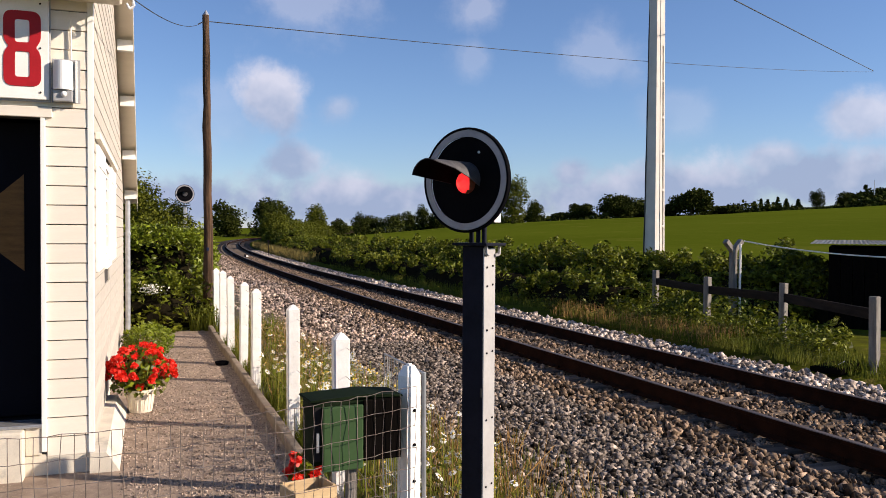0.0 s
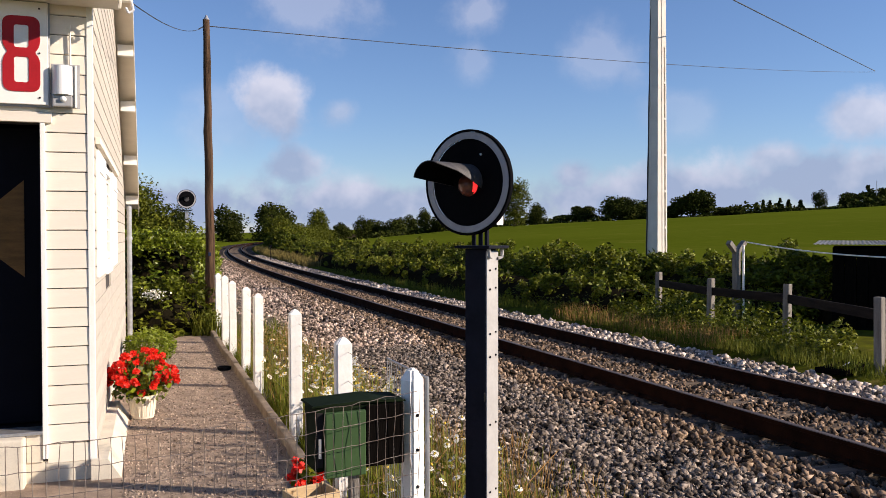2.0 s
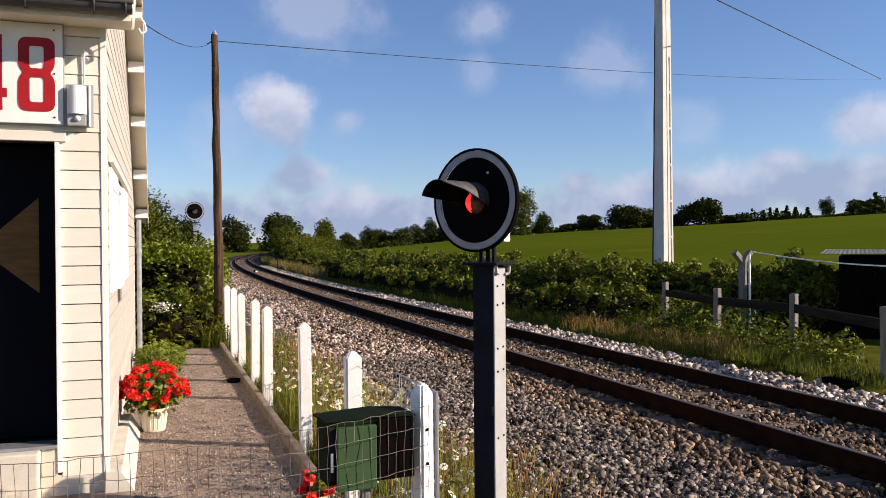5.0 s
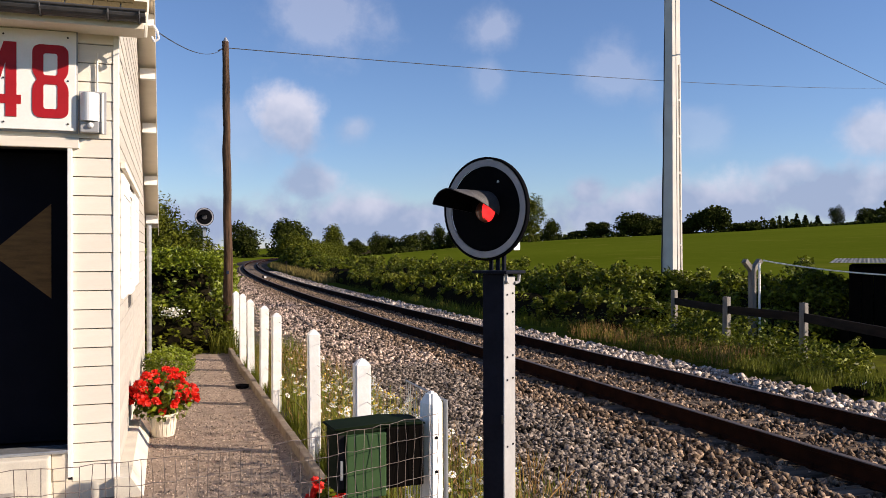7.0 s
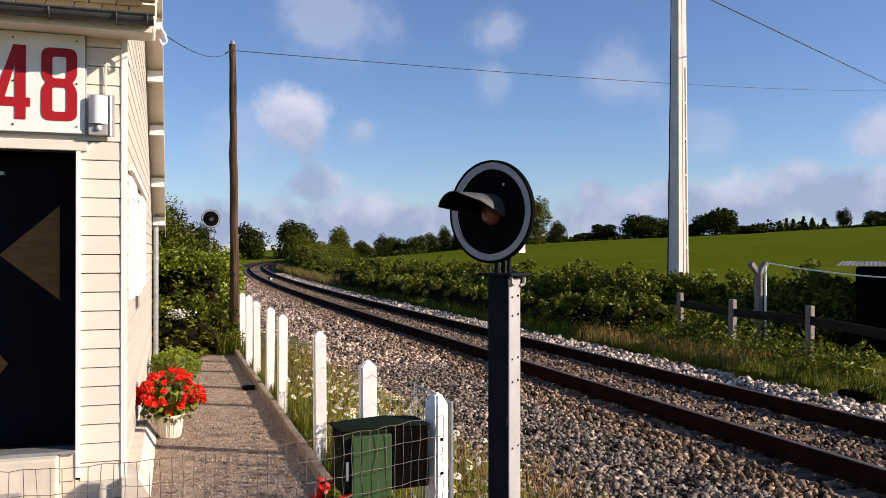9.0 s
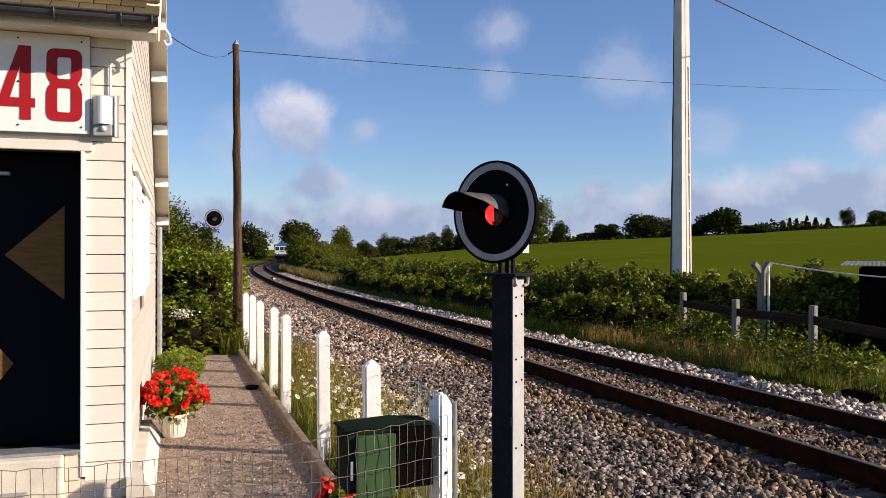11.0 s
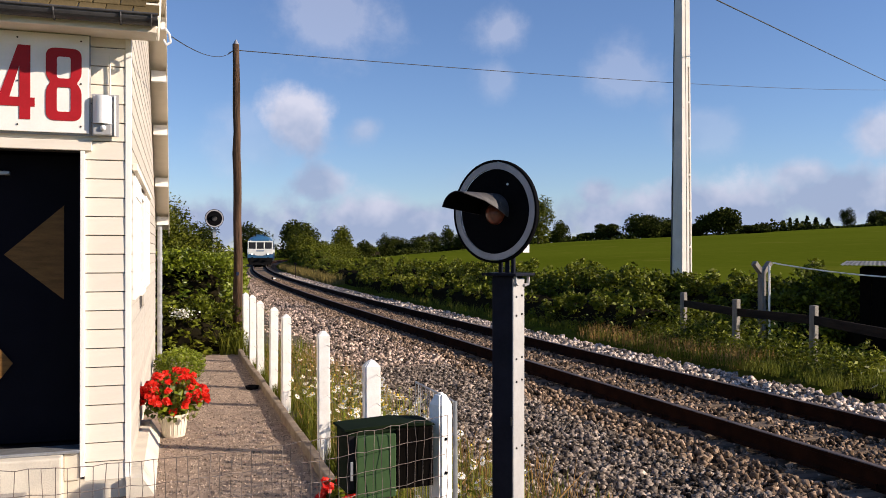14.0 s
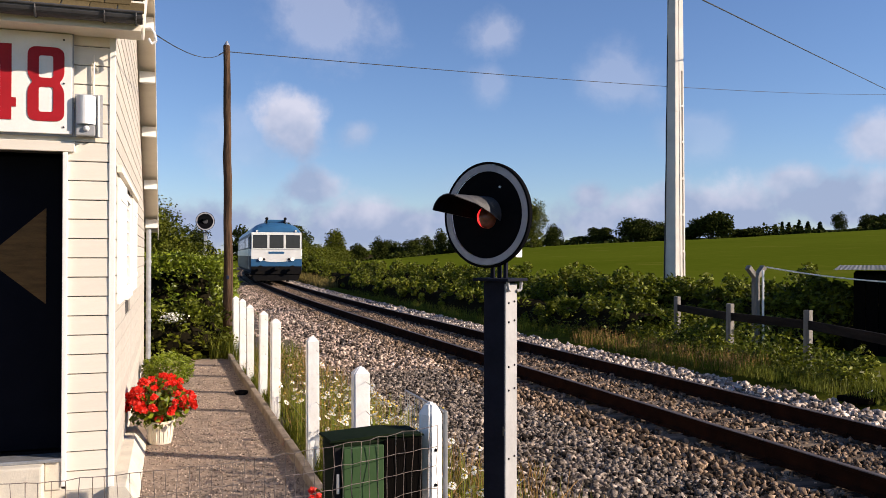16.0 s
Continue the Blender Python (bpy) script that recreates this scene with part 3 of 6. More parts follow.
def ribbon(name, offsets, heights, y0, y1, step, material, label, category):
    """A strip that follows the line: offsets from its middle, with a height for each."""
    ys = np.arange(y0, y1 + step, step)
    v, f = [], []
    k = len(offsets)
    for y in ys:
        for o, h in zip(offsets, heights):
            v.append((float(track_x(y)) + o, float(y), h))
    for j in range(len(ys) - 1):
        for i in range(k - 1):
            f.append((j * k + i, j * k + i + 1, (j + 1) * k + i + 1, (j + 1) * k + i))
    return tagged(put_mesh(name, v, f, material, smooth=True), label, category, kind="structure")


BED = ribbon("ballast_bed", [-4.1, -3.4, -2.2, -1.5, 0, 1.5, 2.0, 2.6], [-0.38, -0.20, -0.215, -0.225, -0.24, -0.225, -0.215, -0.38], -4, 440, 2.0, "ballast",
       "crushed-stone ballast bed, gap shade in its dark colour, rusty staining", "ballast")
ribbon("right_verge", [1.95, 2.35, 4.2, 6.0], [-0.26, -0.125, -0.06, -0.09], -4, 240, 2.0, "turf", "rough grassy strip beside the railway line", "verge")


def rail(offset):
    """One flat-bottomed rail swept along the line, with a polished head on top."""
    prof = [(-0.07, -0.176), (0.07, -0.176), (0.07, -0.165), (0.012, -0.145), (0.010, -0.045), (0.034, -0.035), (0.034, -0.006), (-0.034, -0.006), (-0.034, -0.035), (-0.010, -0.045), (-0.012, -0.145), (-0.07, -0.165)]
    ys = np.concatenate([np.arange(-4, 24, 4.0), np.arange(24, 440, 3.0)])
    v, f, hv, hf = [], [], [], []
    k = len(prof)
    for j, y in enumerate(ys):
        x = float(track_x(y)) + offset
        v += [(x + a, float(y), b) for a, b in prof]
        hv += [(x + a, float(y), b) for a, b in ((-0.034, -0.0055), (-0.028, 0), (0.028, 0), (0.034, -0.0055))]
    for j in range(len(ys) - 1):
        f += [(j * k + i, j * k + (i + 1) % k, (j + 1) * k + (i + 1) % k, (j + 1) * k + i) for i in range(k)]
        hf += [(j * 4 + i, j * 4 + i + 1, (j + 1) * 4 + i + 1, (j + 1) * 4 + i) for i in range(3)]
    r = thing("rail", "rust-brown steel rail with a worn bright running surface", "rail", group="rails of the railway line")
    put_mesh("rail_web", v, f, "rail_side", r)
    put_mesh("rail_head", hv, hf, "rail_top", r, "worn bright running surface")


rail(-0.7525)
rail(0.7525)


def build_sleepers():
    bm = box(-1.28, 1.28, -0.12, 0.12, -0.32, -0.177, 0.012)
    plate = box(-0.10, 0.10, -0.075, 0.075, -0.180, -0.1765)
    first = thing("sleeper", "dark weathered timber sleeper half sunk in ballast", "sleeper", group="sleepers of the railway line")
    a = part("beam", bm, "sleeper", first)
    for s in (-0.7525, 0.7525):
        p = part("base_plate", plate.copy(), "rail_side", first)
        p.location.x = s
        for d in (-0.085, 0.085):
            c = bmesh.new()
            tube_into(c, (0, 0, -0.180), (0, 0, -0.125), 0.016, seg=6)
            q = part("bolt", c, "rail_side", first)
            q.location = (s + d, 0.02, 0)
    plate.free()
    g = rng(5)
    y, first_done = -2.0, False
    while y < 125:
        x = float(track_x(y))
        slope = 2 * CURVE * max(0.0, y - CURVE_FROM)
        m = Matrix.Translation((x + g.uniform(-0.03, 0.03), y, g.uniform(-0.012, 0.006))) @ pose(0, 0, 0, 0, 0, -math.degrees(math.atan(slope)) + g.uniform(-0.6, 0.6))
        if not first_done:
            first.matrix_world, first_done = m, True
        else:
            copy_thing(first, m)
        y += 0.60


build_sleepers()


def build_ballast():
    g = rng(11)

    def spread(n, o0, o1, y0, y1, z, jitter, power=1.0):
        y = y0 + (y1 - y0) * g.uniform(0, 1, n) ** power
        o = g.uniform(o0, o1, n)
        edge = np.clip((-3.0 - o) / 1.0, 0, 1)
        return np.stack([track_x(y) + o, y, z + g.uniform(-jitter, jitter, n) + 0.075 * edge], 1)

    near = spread(52000, -4.25, -1.75, 2.8, 13, -0.186, 0.036, 1.0)
    far = spread(24000, -4.1, -1.5, 13, 75, -0.190, 0.034, 1.6)
    right = spread(13000, 1.15, 1.95, 4, 75, -0.160, 0.035, 1.5)
    for name, pts, size, m in (("ballast_stones", near, 0.047, "stone"), ("ballast_stones", far, 0.058, "stone_far_lit"), ("ballast_stones", right, 0.066, "right_stone")):
        tagged(stones(name, pts, size, m, 3), "loose angular grey ballast stones", "ballast", kind="stuff")
    mid = spread(20000, -0.66, 0.66, 3, 60, -0.196, 0.020, 1.3)
    edge = np.concatenate([spread(15000, -2.0, -1.14, 3, 60, -0.184, 0.026, 1.2), spread(7000, -1.16, -0.84, 3, 60, -0.216, 0.016, 1.2)])
    tagged(stones("ballast_stones", np.concatenate([mid, edge]), 0.048, "stone_rust", 4), "rust-stained ballast stones between and beside the rails", "ballast", kind="stuff")


build_ballast()


def build_near_stones():
    """The stones nearest the path, each on its own."""
    g = rng(17)
    shapes = []
    for k in range(8):
        ob = stones("stone", np.zeros((1, 3)), 0.056, "stone", 40 + k)
        shapes.append(ob.data)
        bpy.data.objects.remove(ob)
    for k in range(300):
        y = 3.3 + 2.6 * g.uniform(0, 1)
        o = g.uniform(-3.35, -1.75)
        ob = new("stone", shapes[k % 8])
        ob.parent = BED
        ob.matrix_local = pose(TRACK_X + o, y, -0.165 + g.uniform(-0.015, 0.02), g.uniform(0, 360), g.uniform(0, 360), g.uniform(0, 360))


build_near_stones()

# ---- path, kerb and fence ----
path = part("path", box(-3.6, 1.14, -3, 15.6, -0.10, 0.0), "gravel")
tagged(path, "compacted fine pinkish-grey gravel path beside the house", "path", kind="structure")


def build_path_grit():
    g = rng(14)
    n = 12000
    y = 4.2 + 9.5 * g.uniform(0, 1, n) ** 1.5
    grit = np.stack([g.uniform(-0.05, 1.10, n), y, g.uniform(-0.001, 0.003, n)], 1)
    tagged(stones("path_grit", grit, 0.012, "grit", 15), "loose fine grit strewn over the gravel path", "grit", kind="stuff")


build_path_grit()


def build_kerb():
    k = thing("kerb", "weathered concrete kerb edging the gravel path", "kerb", kind="structure")
    g = rng(2)
    y = 2.6
    while y < 15.4:
        b = part("kerb_stone", box(1.122, 1.190, y, y + 0.985, -0.10, 0.085 + g.uniform(-0.008, 0.008), 0.014), "kerb", k)
        b.location.x = g.uniform(-0.006, 0.006)
        y += 1.0


build_kerb()

POSTS = [(1.27, 14.41), (1.27, 13.22), (1.27, 12.05), (1.275, 10.57), (1.262, 9.31), (1.275, 7.02), (1.272, 5.26)]


def build_fence_posts():
    """Whitewashed concrete posts with a pointed top."""
    bm = box(-0.05, 0.05, -0.05, 0.05, -0.14, 0.985, 0.0)
    got = bmesh.ops.extrude_face_region(bm, geom=[f for f in bm.faces if all(v.co.z > 0.9 for v in f.verts)])
    cap = [v for v in got["geom"] if isinstance(v, bmesh.types.BMVert)]
    bmesh.ops.translate(bm, vec=(0, 0, 0.04), verts=cap)
    bmesh.ops.scale(bm, vec=(0.3, 0.3, 1), verts=cap)
    bmesh.ops.bevel(bm, geom=bm.edges[:], offset=0.008, segments=2, affect="EDGES")
    first = None
    g = rng(8)
    for i, (x, y) in enumerate(POSTS):
        m = pose(x, y, g.uniform(-0.015, 0.015), g.uniform(-0.8, 0.8), g.uniform(-0.9, 0.9), g.uniform(-4, 4))
        if first is None:
            first = part("fence_post", bm, "concrete_white")
            tagged(first, "whitewashed concrete fence post with a pointed top", "fence post", "posts of the white fence")
            first.matrix_world = m
        else:
            copy_thing(first, m)


build_fence_posts()


def wire_mesh(bm, a, b, z0, z1, cols, rows, r=0.0016, sag=0.0, seed=0):
    """Welded wires between two uprights: rods up and across, slightly bent."""
    g = rng(seed)
    a, b = Vector(a), Vector(b)
    pts = {}
    for i in range(cols + 1):
        s = i / cols
        for j in range(rows + 1):
            t = j / rows
            p = a.lerp(b, s)
            zz = z0 + (z1 - z0) * t - sag * 4 * s * (1 - s) * t
            pts[i, j] = Vector((p.x + g.uniform(-0.004, 0.004), p.y + g.uniform(-0.006, 0.006), zz + g.uniform(-0.004, 0.004)))
    for (i, j), p in pts.items():
        for q in ((i + 1, j), (i, j + 1)):
            if q in pts:
                tube_into(bm, p, pts[q], r, seg=4, caps=False)
    return bm


def build_gate_corner():
    gp = thing("gate_post", "thick whitewashed concrete gate post with a pointed head", "gate post", pose(1.196, 3.62, -0.012, 0, 0, 27))
    bm = box(-0.040, 0.040, -0.041, 0.041, -0.14, 1.03, 0.0)
    cap = [v for v in bmesh.ops.extrude_face_region(bm, geom=[f for f in bm.faces if all(v.co.z > 0.9 for v in f.verts)])["geom"] if isinstance(v, bmesh.types.BMVert)]
    bmesh.ops.translate(bm, vec=(0, 0, 0.05), verts=cap)
    bmesh.ops.scale(bm, vec=(0.45, 0.45, 1), verts=cap)
    bmesh.ops.bevel(bm, geom=bm.edges[:], offset=0.010, segments=2, affect="EDGES")
    part("shaft", bm, "concrete_white", gp)
    for z in (0.93, 0.78, 0.62):
        c = bmesh.new()
        tube_into(c, (-0.010, -0.040, z - 0.05), (-0.010, -0.048, z - 0.05), 0.007, seg=8)
        part("bolt", c, "black", gp)
    tp = tagged(part("fence_tube", tube((1.262, 3.60, -0.1), (1.257, 3.60, 1.028), 0.011, seg=10), "galv"), "thin galvanised steel fence tube against the gate post", "fence tube")
    mesh = bmesh.new()
    wire_mesh(mesh, (1.257, 3.61, 0), (1.257, 4.22, 0), 0.15, 1.022, 15, 6, 0.0019, seed=1)
    tube_into(mesh, (1.257, 3.60, 1.025), (1.257, 4.22, 1.022), 0.006, seg=6)
    tagged(part("mesh_panel", mesh, "galv"), "galvanised welded mesh panel along the fence line", "mesh panel")
    mesh = bmesh.new()
    wire_mesh(mesh, (-0.52, 3.10, 0), (1.20, 3.54, 0), 0.10, 0.985, 44, 10, 0.0014, sag=0.04, seed=2)
    tagged(part("wire_fence", mesh, "wire"), "rusty sagging square wire fence across the path", "wire fence")
    bm = box(-0.045, 0.045, -0.045, 0.045, -0.14, 0.97, 0.0)
    bmesh.ops.bevel(bm, geom=bm.edges[:], offset=0.012, segments=2, affect="EDGES")
    lp = part("fence_post", bm, "concrete_white")
    lp.matrix_world = pose(-0.55, 3.12, 0, 0, 0, 14)
    tagged(lp, "short whitewashed fence post holding the wire fence", "fence post", "posts of the white fence")


build_gate_corner()


def build_wire_runs():
    """Thin wires strung from post to post along the white fence."""
    bm = bmesh.new()
    runs = [(1.257, 4.22)] + [(x + 0.02, y) for x, y in sorted(POSTS, key=lambda p: p[1])]
    for (xa, ya), (xb, yb) in zip(runs, runs[1:]):
        for z in (0.25, 0.50, 0.74, 0.92):
            tube_into(bm, (xa, ya, z), (xb, yb, z), 0.0018, seg=4, caps=False)
    tagged(part("fence_wires", bm, "wire"), "rusty wires strung between the white fence posts", "fence wire")


build_wire_runs()


# ---- the crossing house ----
HOUSE = Matrix.Translation((-0.22, 6.26, 0)) @ pose(0, 0, 0, 0, 0, -0.5)
DEPTH, EAVE, REAR_EAVE, RIDGE_Y = 7.5, 3.385, 2.21, 2.6


def build_house():
    h = thing("crossing_house", "small cream weatherboarded crossing keeper's house with white trim", "house", HOUSE)
    h["kind"] = "structure"
    x_door = (-1.32, -0.318)      # opening
    ridge_z = EAVE + RIDGE_Y * 0.62

    def roof_at(y):
        if y < RIDGE_Y:
            return EAVE - 0.02 + y * 0.62
        return ridge_z + (y - RIDGE_Y) * (REAR_EAVE - ridge_z) / (DEPTH - RIDGE_Y)

    core = bmesh.new()
    t = 0.14
    box_into(core, x_door[1], 0, 0.018, t, 0.14, EAVE)
    box_into(core, -4.2, x_door[0], 0.018, t, 0.14, EAVE)
    box_into(core, x_door[0], x_door[1], 0.018, t, 2.392, EAVE)
    box_into(core, x_door[0], x_door[1], 0.018, t, 0.14, 0.326)
    part("front_wall", core, "gap_dark", h)
    # side wall with its sloping head and a window opening
    win = (1.72, 2.58, 1.37, 2.25)
    side = bmesh.new()
    for ys in ((0.141, win[0]), (win[1], RIDGE_Y), (RIDGE_Y, DEPTH)):
        vs = []
        for x in (-0.14, -0.018):
            vs.append([side.verts.new((x, y, z)) for y, z in ((ys[0], 0.14), (ys[1], 0.14), (ys[1], roof_at(ys[1])), (ys[0], roof_at(ys[0])))])
        side.faces.new(vs[0])
        side.faces.new(vs[1])
        for i in range(4):
            side.faces.new((vs[0][i], vs[0][(i + 1) % 4], vs[1][(i + 1) % 4], vs[1][i]))
    box_into(side, -0.14, -0.018, win[0], win[1], 0.14, win[2])
    box_into(side, -0.14, -0.018, win[0], win[1], win[3], roof_at(win[0]) - 0.01)
    part("side_wall", side, "gap_dark", h)
    back = bmesh.new()
    box_into(back, -4.2, -0.14, DEPTH - 0.14, DEPTH - 0.002, 0.14, REAR_EAVE)
    box_into(back, -4.2, -4.06, t, DEPTH - 0.14, 0.14, REAR_EAVE)
    part("back_wall", back, "siding", h)
    part("inner_wall", box(-4.0, -0.15, 1.55, 1.63, 0.30, 3.2), "room", h)
    part("inner_floor", box(-4.0, -0.145, 0.145, 1.55, 0.26, 0.335), "room", h)
    part("inner_ceiling", box(-4.0, -0.145, 0.145, 1.54, 2.62, 2.68), "room", h)
    # plinth, apron and step
    part("plinth", box(-4.2, -0.012, 0.006, DEPTH, -0.06, 0.138, 0.006), "plinth", h)
    ap = bmesh.new()
    vs = [ap.verts.new(p) for p in ((-0.02, -0.05, -0.05), (0.20, -0.05, -0.05), (0.20, 2.05, -0.05), (-0.02, 2.05, -0.05),
                                    (-0.02, -0.05, 0.136), (0.085, -0.05, 0.136), (0.085, 2.05, 0.136), (-0.02, 2.05, 0.136))]
    for q in ((0, 3, 2, 1), (4, 5, 6, 7), (0, 1, 5, 4), (1, 2, 6, 5), (2, 3, 7, 6), (3, 0, 4, 7)):
        ap.faces.new([vs[i] for i in q])
    part("apron", ap, "plinth", h, "pale rendered apron along the wall foot")
    part("door_step", box(-1.7, -0.42, -0.12, 0.017, -0.04, 0.325, 0.015), "plinth", h, "pale rendered doorstep")
    part("threshold_block", box(-0.418, -0.3185, -0.006, 0.0165, 0.139, 0.325, 0.006), "plinth", h)
    part("lower_step", box(-1.9, -0.62, -0.30, -0.122, -0.06, 0.12, 0.015), "concrete", h, "worn grey concrete step")
    part("threshold", box(x_door[0], x_door[1], -0.03, 0.16, 0.327, 0.350, 0.004), "galv", h)
    # weatherboards, front
    board_h = 0.1300
    spans = []
    z = 0.125
    while z < 3.20:
        spans.append((z, z + board_h))
        z += board_h

    def board(name, length, height):
        bm = bmesh.new()
        pr = [(0.0, 0.0), (-0.015, 0.001), (-0.0165, 0.004), (-0.0135, height - 0.006), (0.0, height - 0.005)]
        a = [bm.verts.new((0, y, zz)) for y, zz in pr]
        b = [bm.verts.new((length, y, zz)) for y, zz in pr]
        bm.faces.new(a)
        bm.faces.new(b[::-1])
        for i in range(5):
            bm.faces.new((a[i], b[i], b[(i + 1) % 5], a[(i + 1) % 5]))
        me = bpy.data.meshes.new(name)
        bmesh.ops.recalc_face_normals(bm, faces=bm.faces)
        bm.to_mesh(me)
        bm.free()
        me.materials.append(M["siding"])
        return me

    cache = {}

    def lay(length, height, m, paint=None):
        key = (round(length, 3), round(height, 3), paint)
        if key not in cache:
            cache[key] = board("weatherboard", *key[:2])
            if paint:
                cache[key].materials[0] = M[paint]
        ob = new("weatherboard", cache[key])
        ob.parent = h
        ob.matrix_local = m
        return ob

    g = rng(4)
    for z0, z1 in spans:
        hgt = z1 - z0
        wob = g.uniform(-0.001, 0.001)
        if z0 < 2.45:
            lay(0.257, hgt, pose(-0.288, 0.018 + wob, z0))
            lay(2.1, hgt, pose(-3.48, 0.018 + wob, z0))
        else:
            lay(3.449, hgt, pose(-3.48, 0.018 + wob, z0))
    # weatherboards, side: the face looks along +x
    z = 0.125
    while z < 4.7:
        ys = [y for y in np.arange(0.05, DEPTH, 0.05) if roof_at(y) > z + board_h + 0.03]
        if not ys:
            break
        y0, y1 = min(ys) if z > EAVE - 0.15 else 0.045, max(ys)
        pieces = [(y0, y1)]
        if win[2] - 0.08 < z + board_h and z < win[3] + 0.04:
            pieces = [(y0, min(win[0] - 0.04, y1)), (win[1] + 0.04, y1)]
        for a, b in pieces:
            if b - a > 0.05:
                lay(b - a, board_h, Matrix.Translation((-0.018, a, z)) @ pose(0, 0, 0, 0, 0, 90), "siding_side_dim")
        z += board_h
    # corner board, door casing, head
    cb = bmesh.new()
    box_into(cb, -0.030, 0.008, -0.004, 0.016, 0.13, EAVE - 0.02, 0.003)
    box_into(cb, -0.016, 0.0085, 0.017, 0.058, 0.13, EAVE - 0.02, 0.003)
    part("corner_board", cb, "white", h)
    part("door_casing", box(-0.318, -0.2885, -0.016, 0.06, 0.16, 2.392, 0.004), "white", h)
    part("door_casing", box(-1.372, -1.32, -0.016, 0.06, 0.16, 2.392, 0.004), "white", h)
    part("door_head", box(-1.38, -0.245, -0.020, 0.06, 2.393, 2.462, 0.004), "siding", h)
    # door leaf, closed back in its reveal
    leaf = part("door_leaf", box(-1.315, -0.345, 0.30, 0.345, 0.352, 2.385, 0.004), "door_navy", h, "navy door with inset panels")
    for za, zb in ((0.45, 1.15), (1.25, 2.25)):
        part("panel", box(-1.24, -0.87, 0.288, 0.2985, za, zb, 0.005), "door_navy", leaf)
    # triangles stand in for sunlight on the leaf, painted brown
    tri = prism([(-0.455, 2.03), (-0.455, 1.36), (-0.84, 1.68)], 0.006, Matrix.Translation((0, 0.2935, 0)))
    part("inlay", tri, "amber", leaf, "brown triangle painted in for a sun patch on the door")
    part("inlay", prism([(-1.0, 1.20), (-0.78, 0.92), (-1.0, 0.62)], 0.006, Matrix.Translation((0, 0.279, 0))), "amber", leaf, "brown triangle painted in for a sun patch on the door")
    part("reveal", box(-0.343, -0.3185, 0.142, 0.40, 0.352, 2.385, 0.0), "door_navy", h)
    part("door_closer", box(-0.98, -0.80, 0.24, 0.297, 2.235, 2.262, 0.006), "galv", h)
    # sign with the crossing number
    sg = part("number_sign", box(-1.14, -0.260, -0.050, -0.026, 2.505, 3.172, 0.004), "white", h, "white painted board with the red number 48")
    for x in (-0.31, -0.70):
        for z in (2.55, 2.84, 3.13):
            c = bmesh.new()
            tube_into(c, (x, -0.0505, z), (x, -0.055, z), 0.006, seg=8)
            part("screw", c, "black", sg)
    part("sign_frame", box(-1.15, -0.250, -0.030, -0.0225, 2.490, 3.185, 0.002), "grey_plastic", sg)

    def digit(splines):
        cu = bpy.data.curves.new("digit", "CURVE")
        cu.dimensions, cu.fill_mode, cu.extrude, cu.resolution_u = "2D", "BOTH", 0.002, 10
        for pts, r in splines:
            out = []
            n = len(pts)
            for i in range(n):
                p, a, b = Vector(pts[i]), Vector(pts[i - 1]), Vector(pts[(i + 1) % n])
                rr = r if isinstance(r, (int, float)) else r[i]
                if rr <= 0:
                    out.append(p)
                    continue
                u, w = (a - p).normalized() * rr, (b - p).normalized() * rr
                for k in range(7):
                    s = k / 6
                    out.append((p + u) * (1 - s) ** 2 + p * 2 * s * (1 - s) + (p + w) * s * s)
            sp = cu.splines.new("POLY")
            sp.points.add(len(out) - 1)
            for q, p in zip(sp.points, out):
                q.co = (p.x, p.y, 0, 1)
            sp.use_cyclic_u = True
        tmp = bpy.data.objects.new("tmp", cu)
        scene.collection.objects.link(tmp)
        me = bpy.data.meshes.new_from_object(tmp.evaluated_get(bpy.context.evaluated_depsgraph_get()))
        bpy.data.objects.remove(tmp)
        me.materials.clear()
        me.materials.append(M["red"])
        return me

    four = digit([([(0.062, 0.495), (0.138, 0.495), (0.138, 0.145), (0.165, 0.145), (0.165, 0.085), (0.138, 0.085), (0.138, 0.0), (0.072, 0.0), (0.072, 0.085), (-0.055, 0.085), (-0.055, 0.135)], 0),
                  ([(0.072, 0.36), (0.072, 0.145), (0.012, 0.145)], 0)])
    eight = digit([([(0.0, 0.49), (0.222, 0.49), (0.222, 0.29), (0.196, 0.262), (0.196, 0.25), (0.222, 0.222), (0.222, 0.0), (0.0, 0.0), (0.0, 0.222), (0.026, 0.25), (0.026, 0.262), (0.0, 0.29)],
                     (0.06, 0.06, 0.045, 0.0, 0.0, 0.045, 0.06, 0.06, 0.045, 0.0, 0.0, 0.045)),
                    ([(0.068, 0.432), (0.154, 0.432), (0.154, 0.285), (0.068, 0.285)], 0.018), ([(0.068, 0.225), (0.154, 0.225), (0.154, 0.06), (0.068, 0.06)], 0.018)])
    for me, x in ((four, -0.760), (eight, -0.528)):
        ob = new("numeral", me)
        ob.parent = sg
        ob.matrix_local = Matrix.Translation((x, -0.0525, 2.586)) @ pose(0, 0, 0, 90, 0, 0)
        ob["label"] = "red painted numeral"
    # window with shutters folded back
    w = part("window", box(-0.09, -0.05, win[0], win[1], win[2], win[3], 0.0), "pane", h)
    for a, b, c, d in ((win[0], win[0] + 0.06, win[2], win[3]), (win[1] - 0.06, win[1], win[2], win[3]), (win[0] + 0.06, win[1] - 0.06, win[2], win[2] + 0.06), (win[0] + 0.06, win[1] - 0.06, win[3] - 0.06, win[3])):
        part("window_frame", box(-0.048, 0.006, a, b, c, d, 0.004), "white", w)
    part("sill", box(-0.06, 0.022, win[0] - 0.05, win[1] + 0.05, win[2] - 0.06, win[2] - 0.004, 0.005), "white", w)
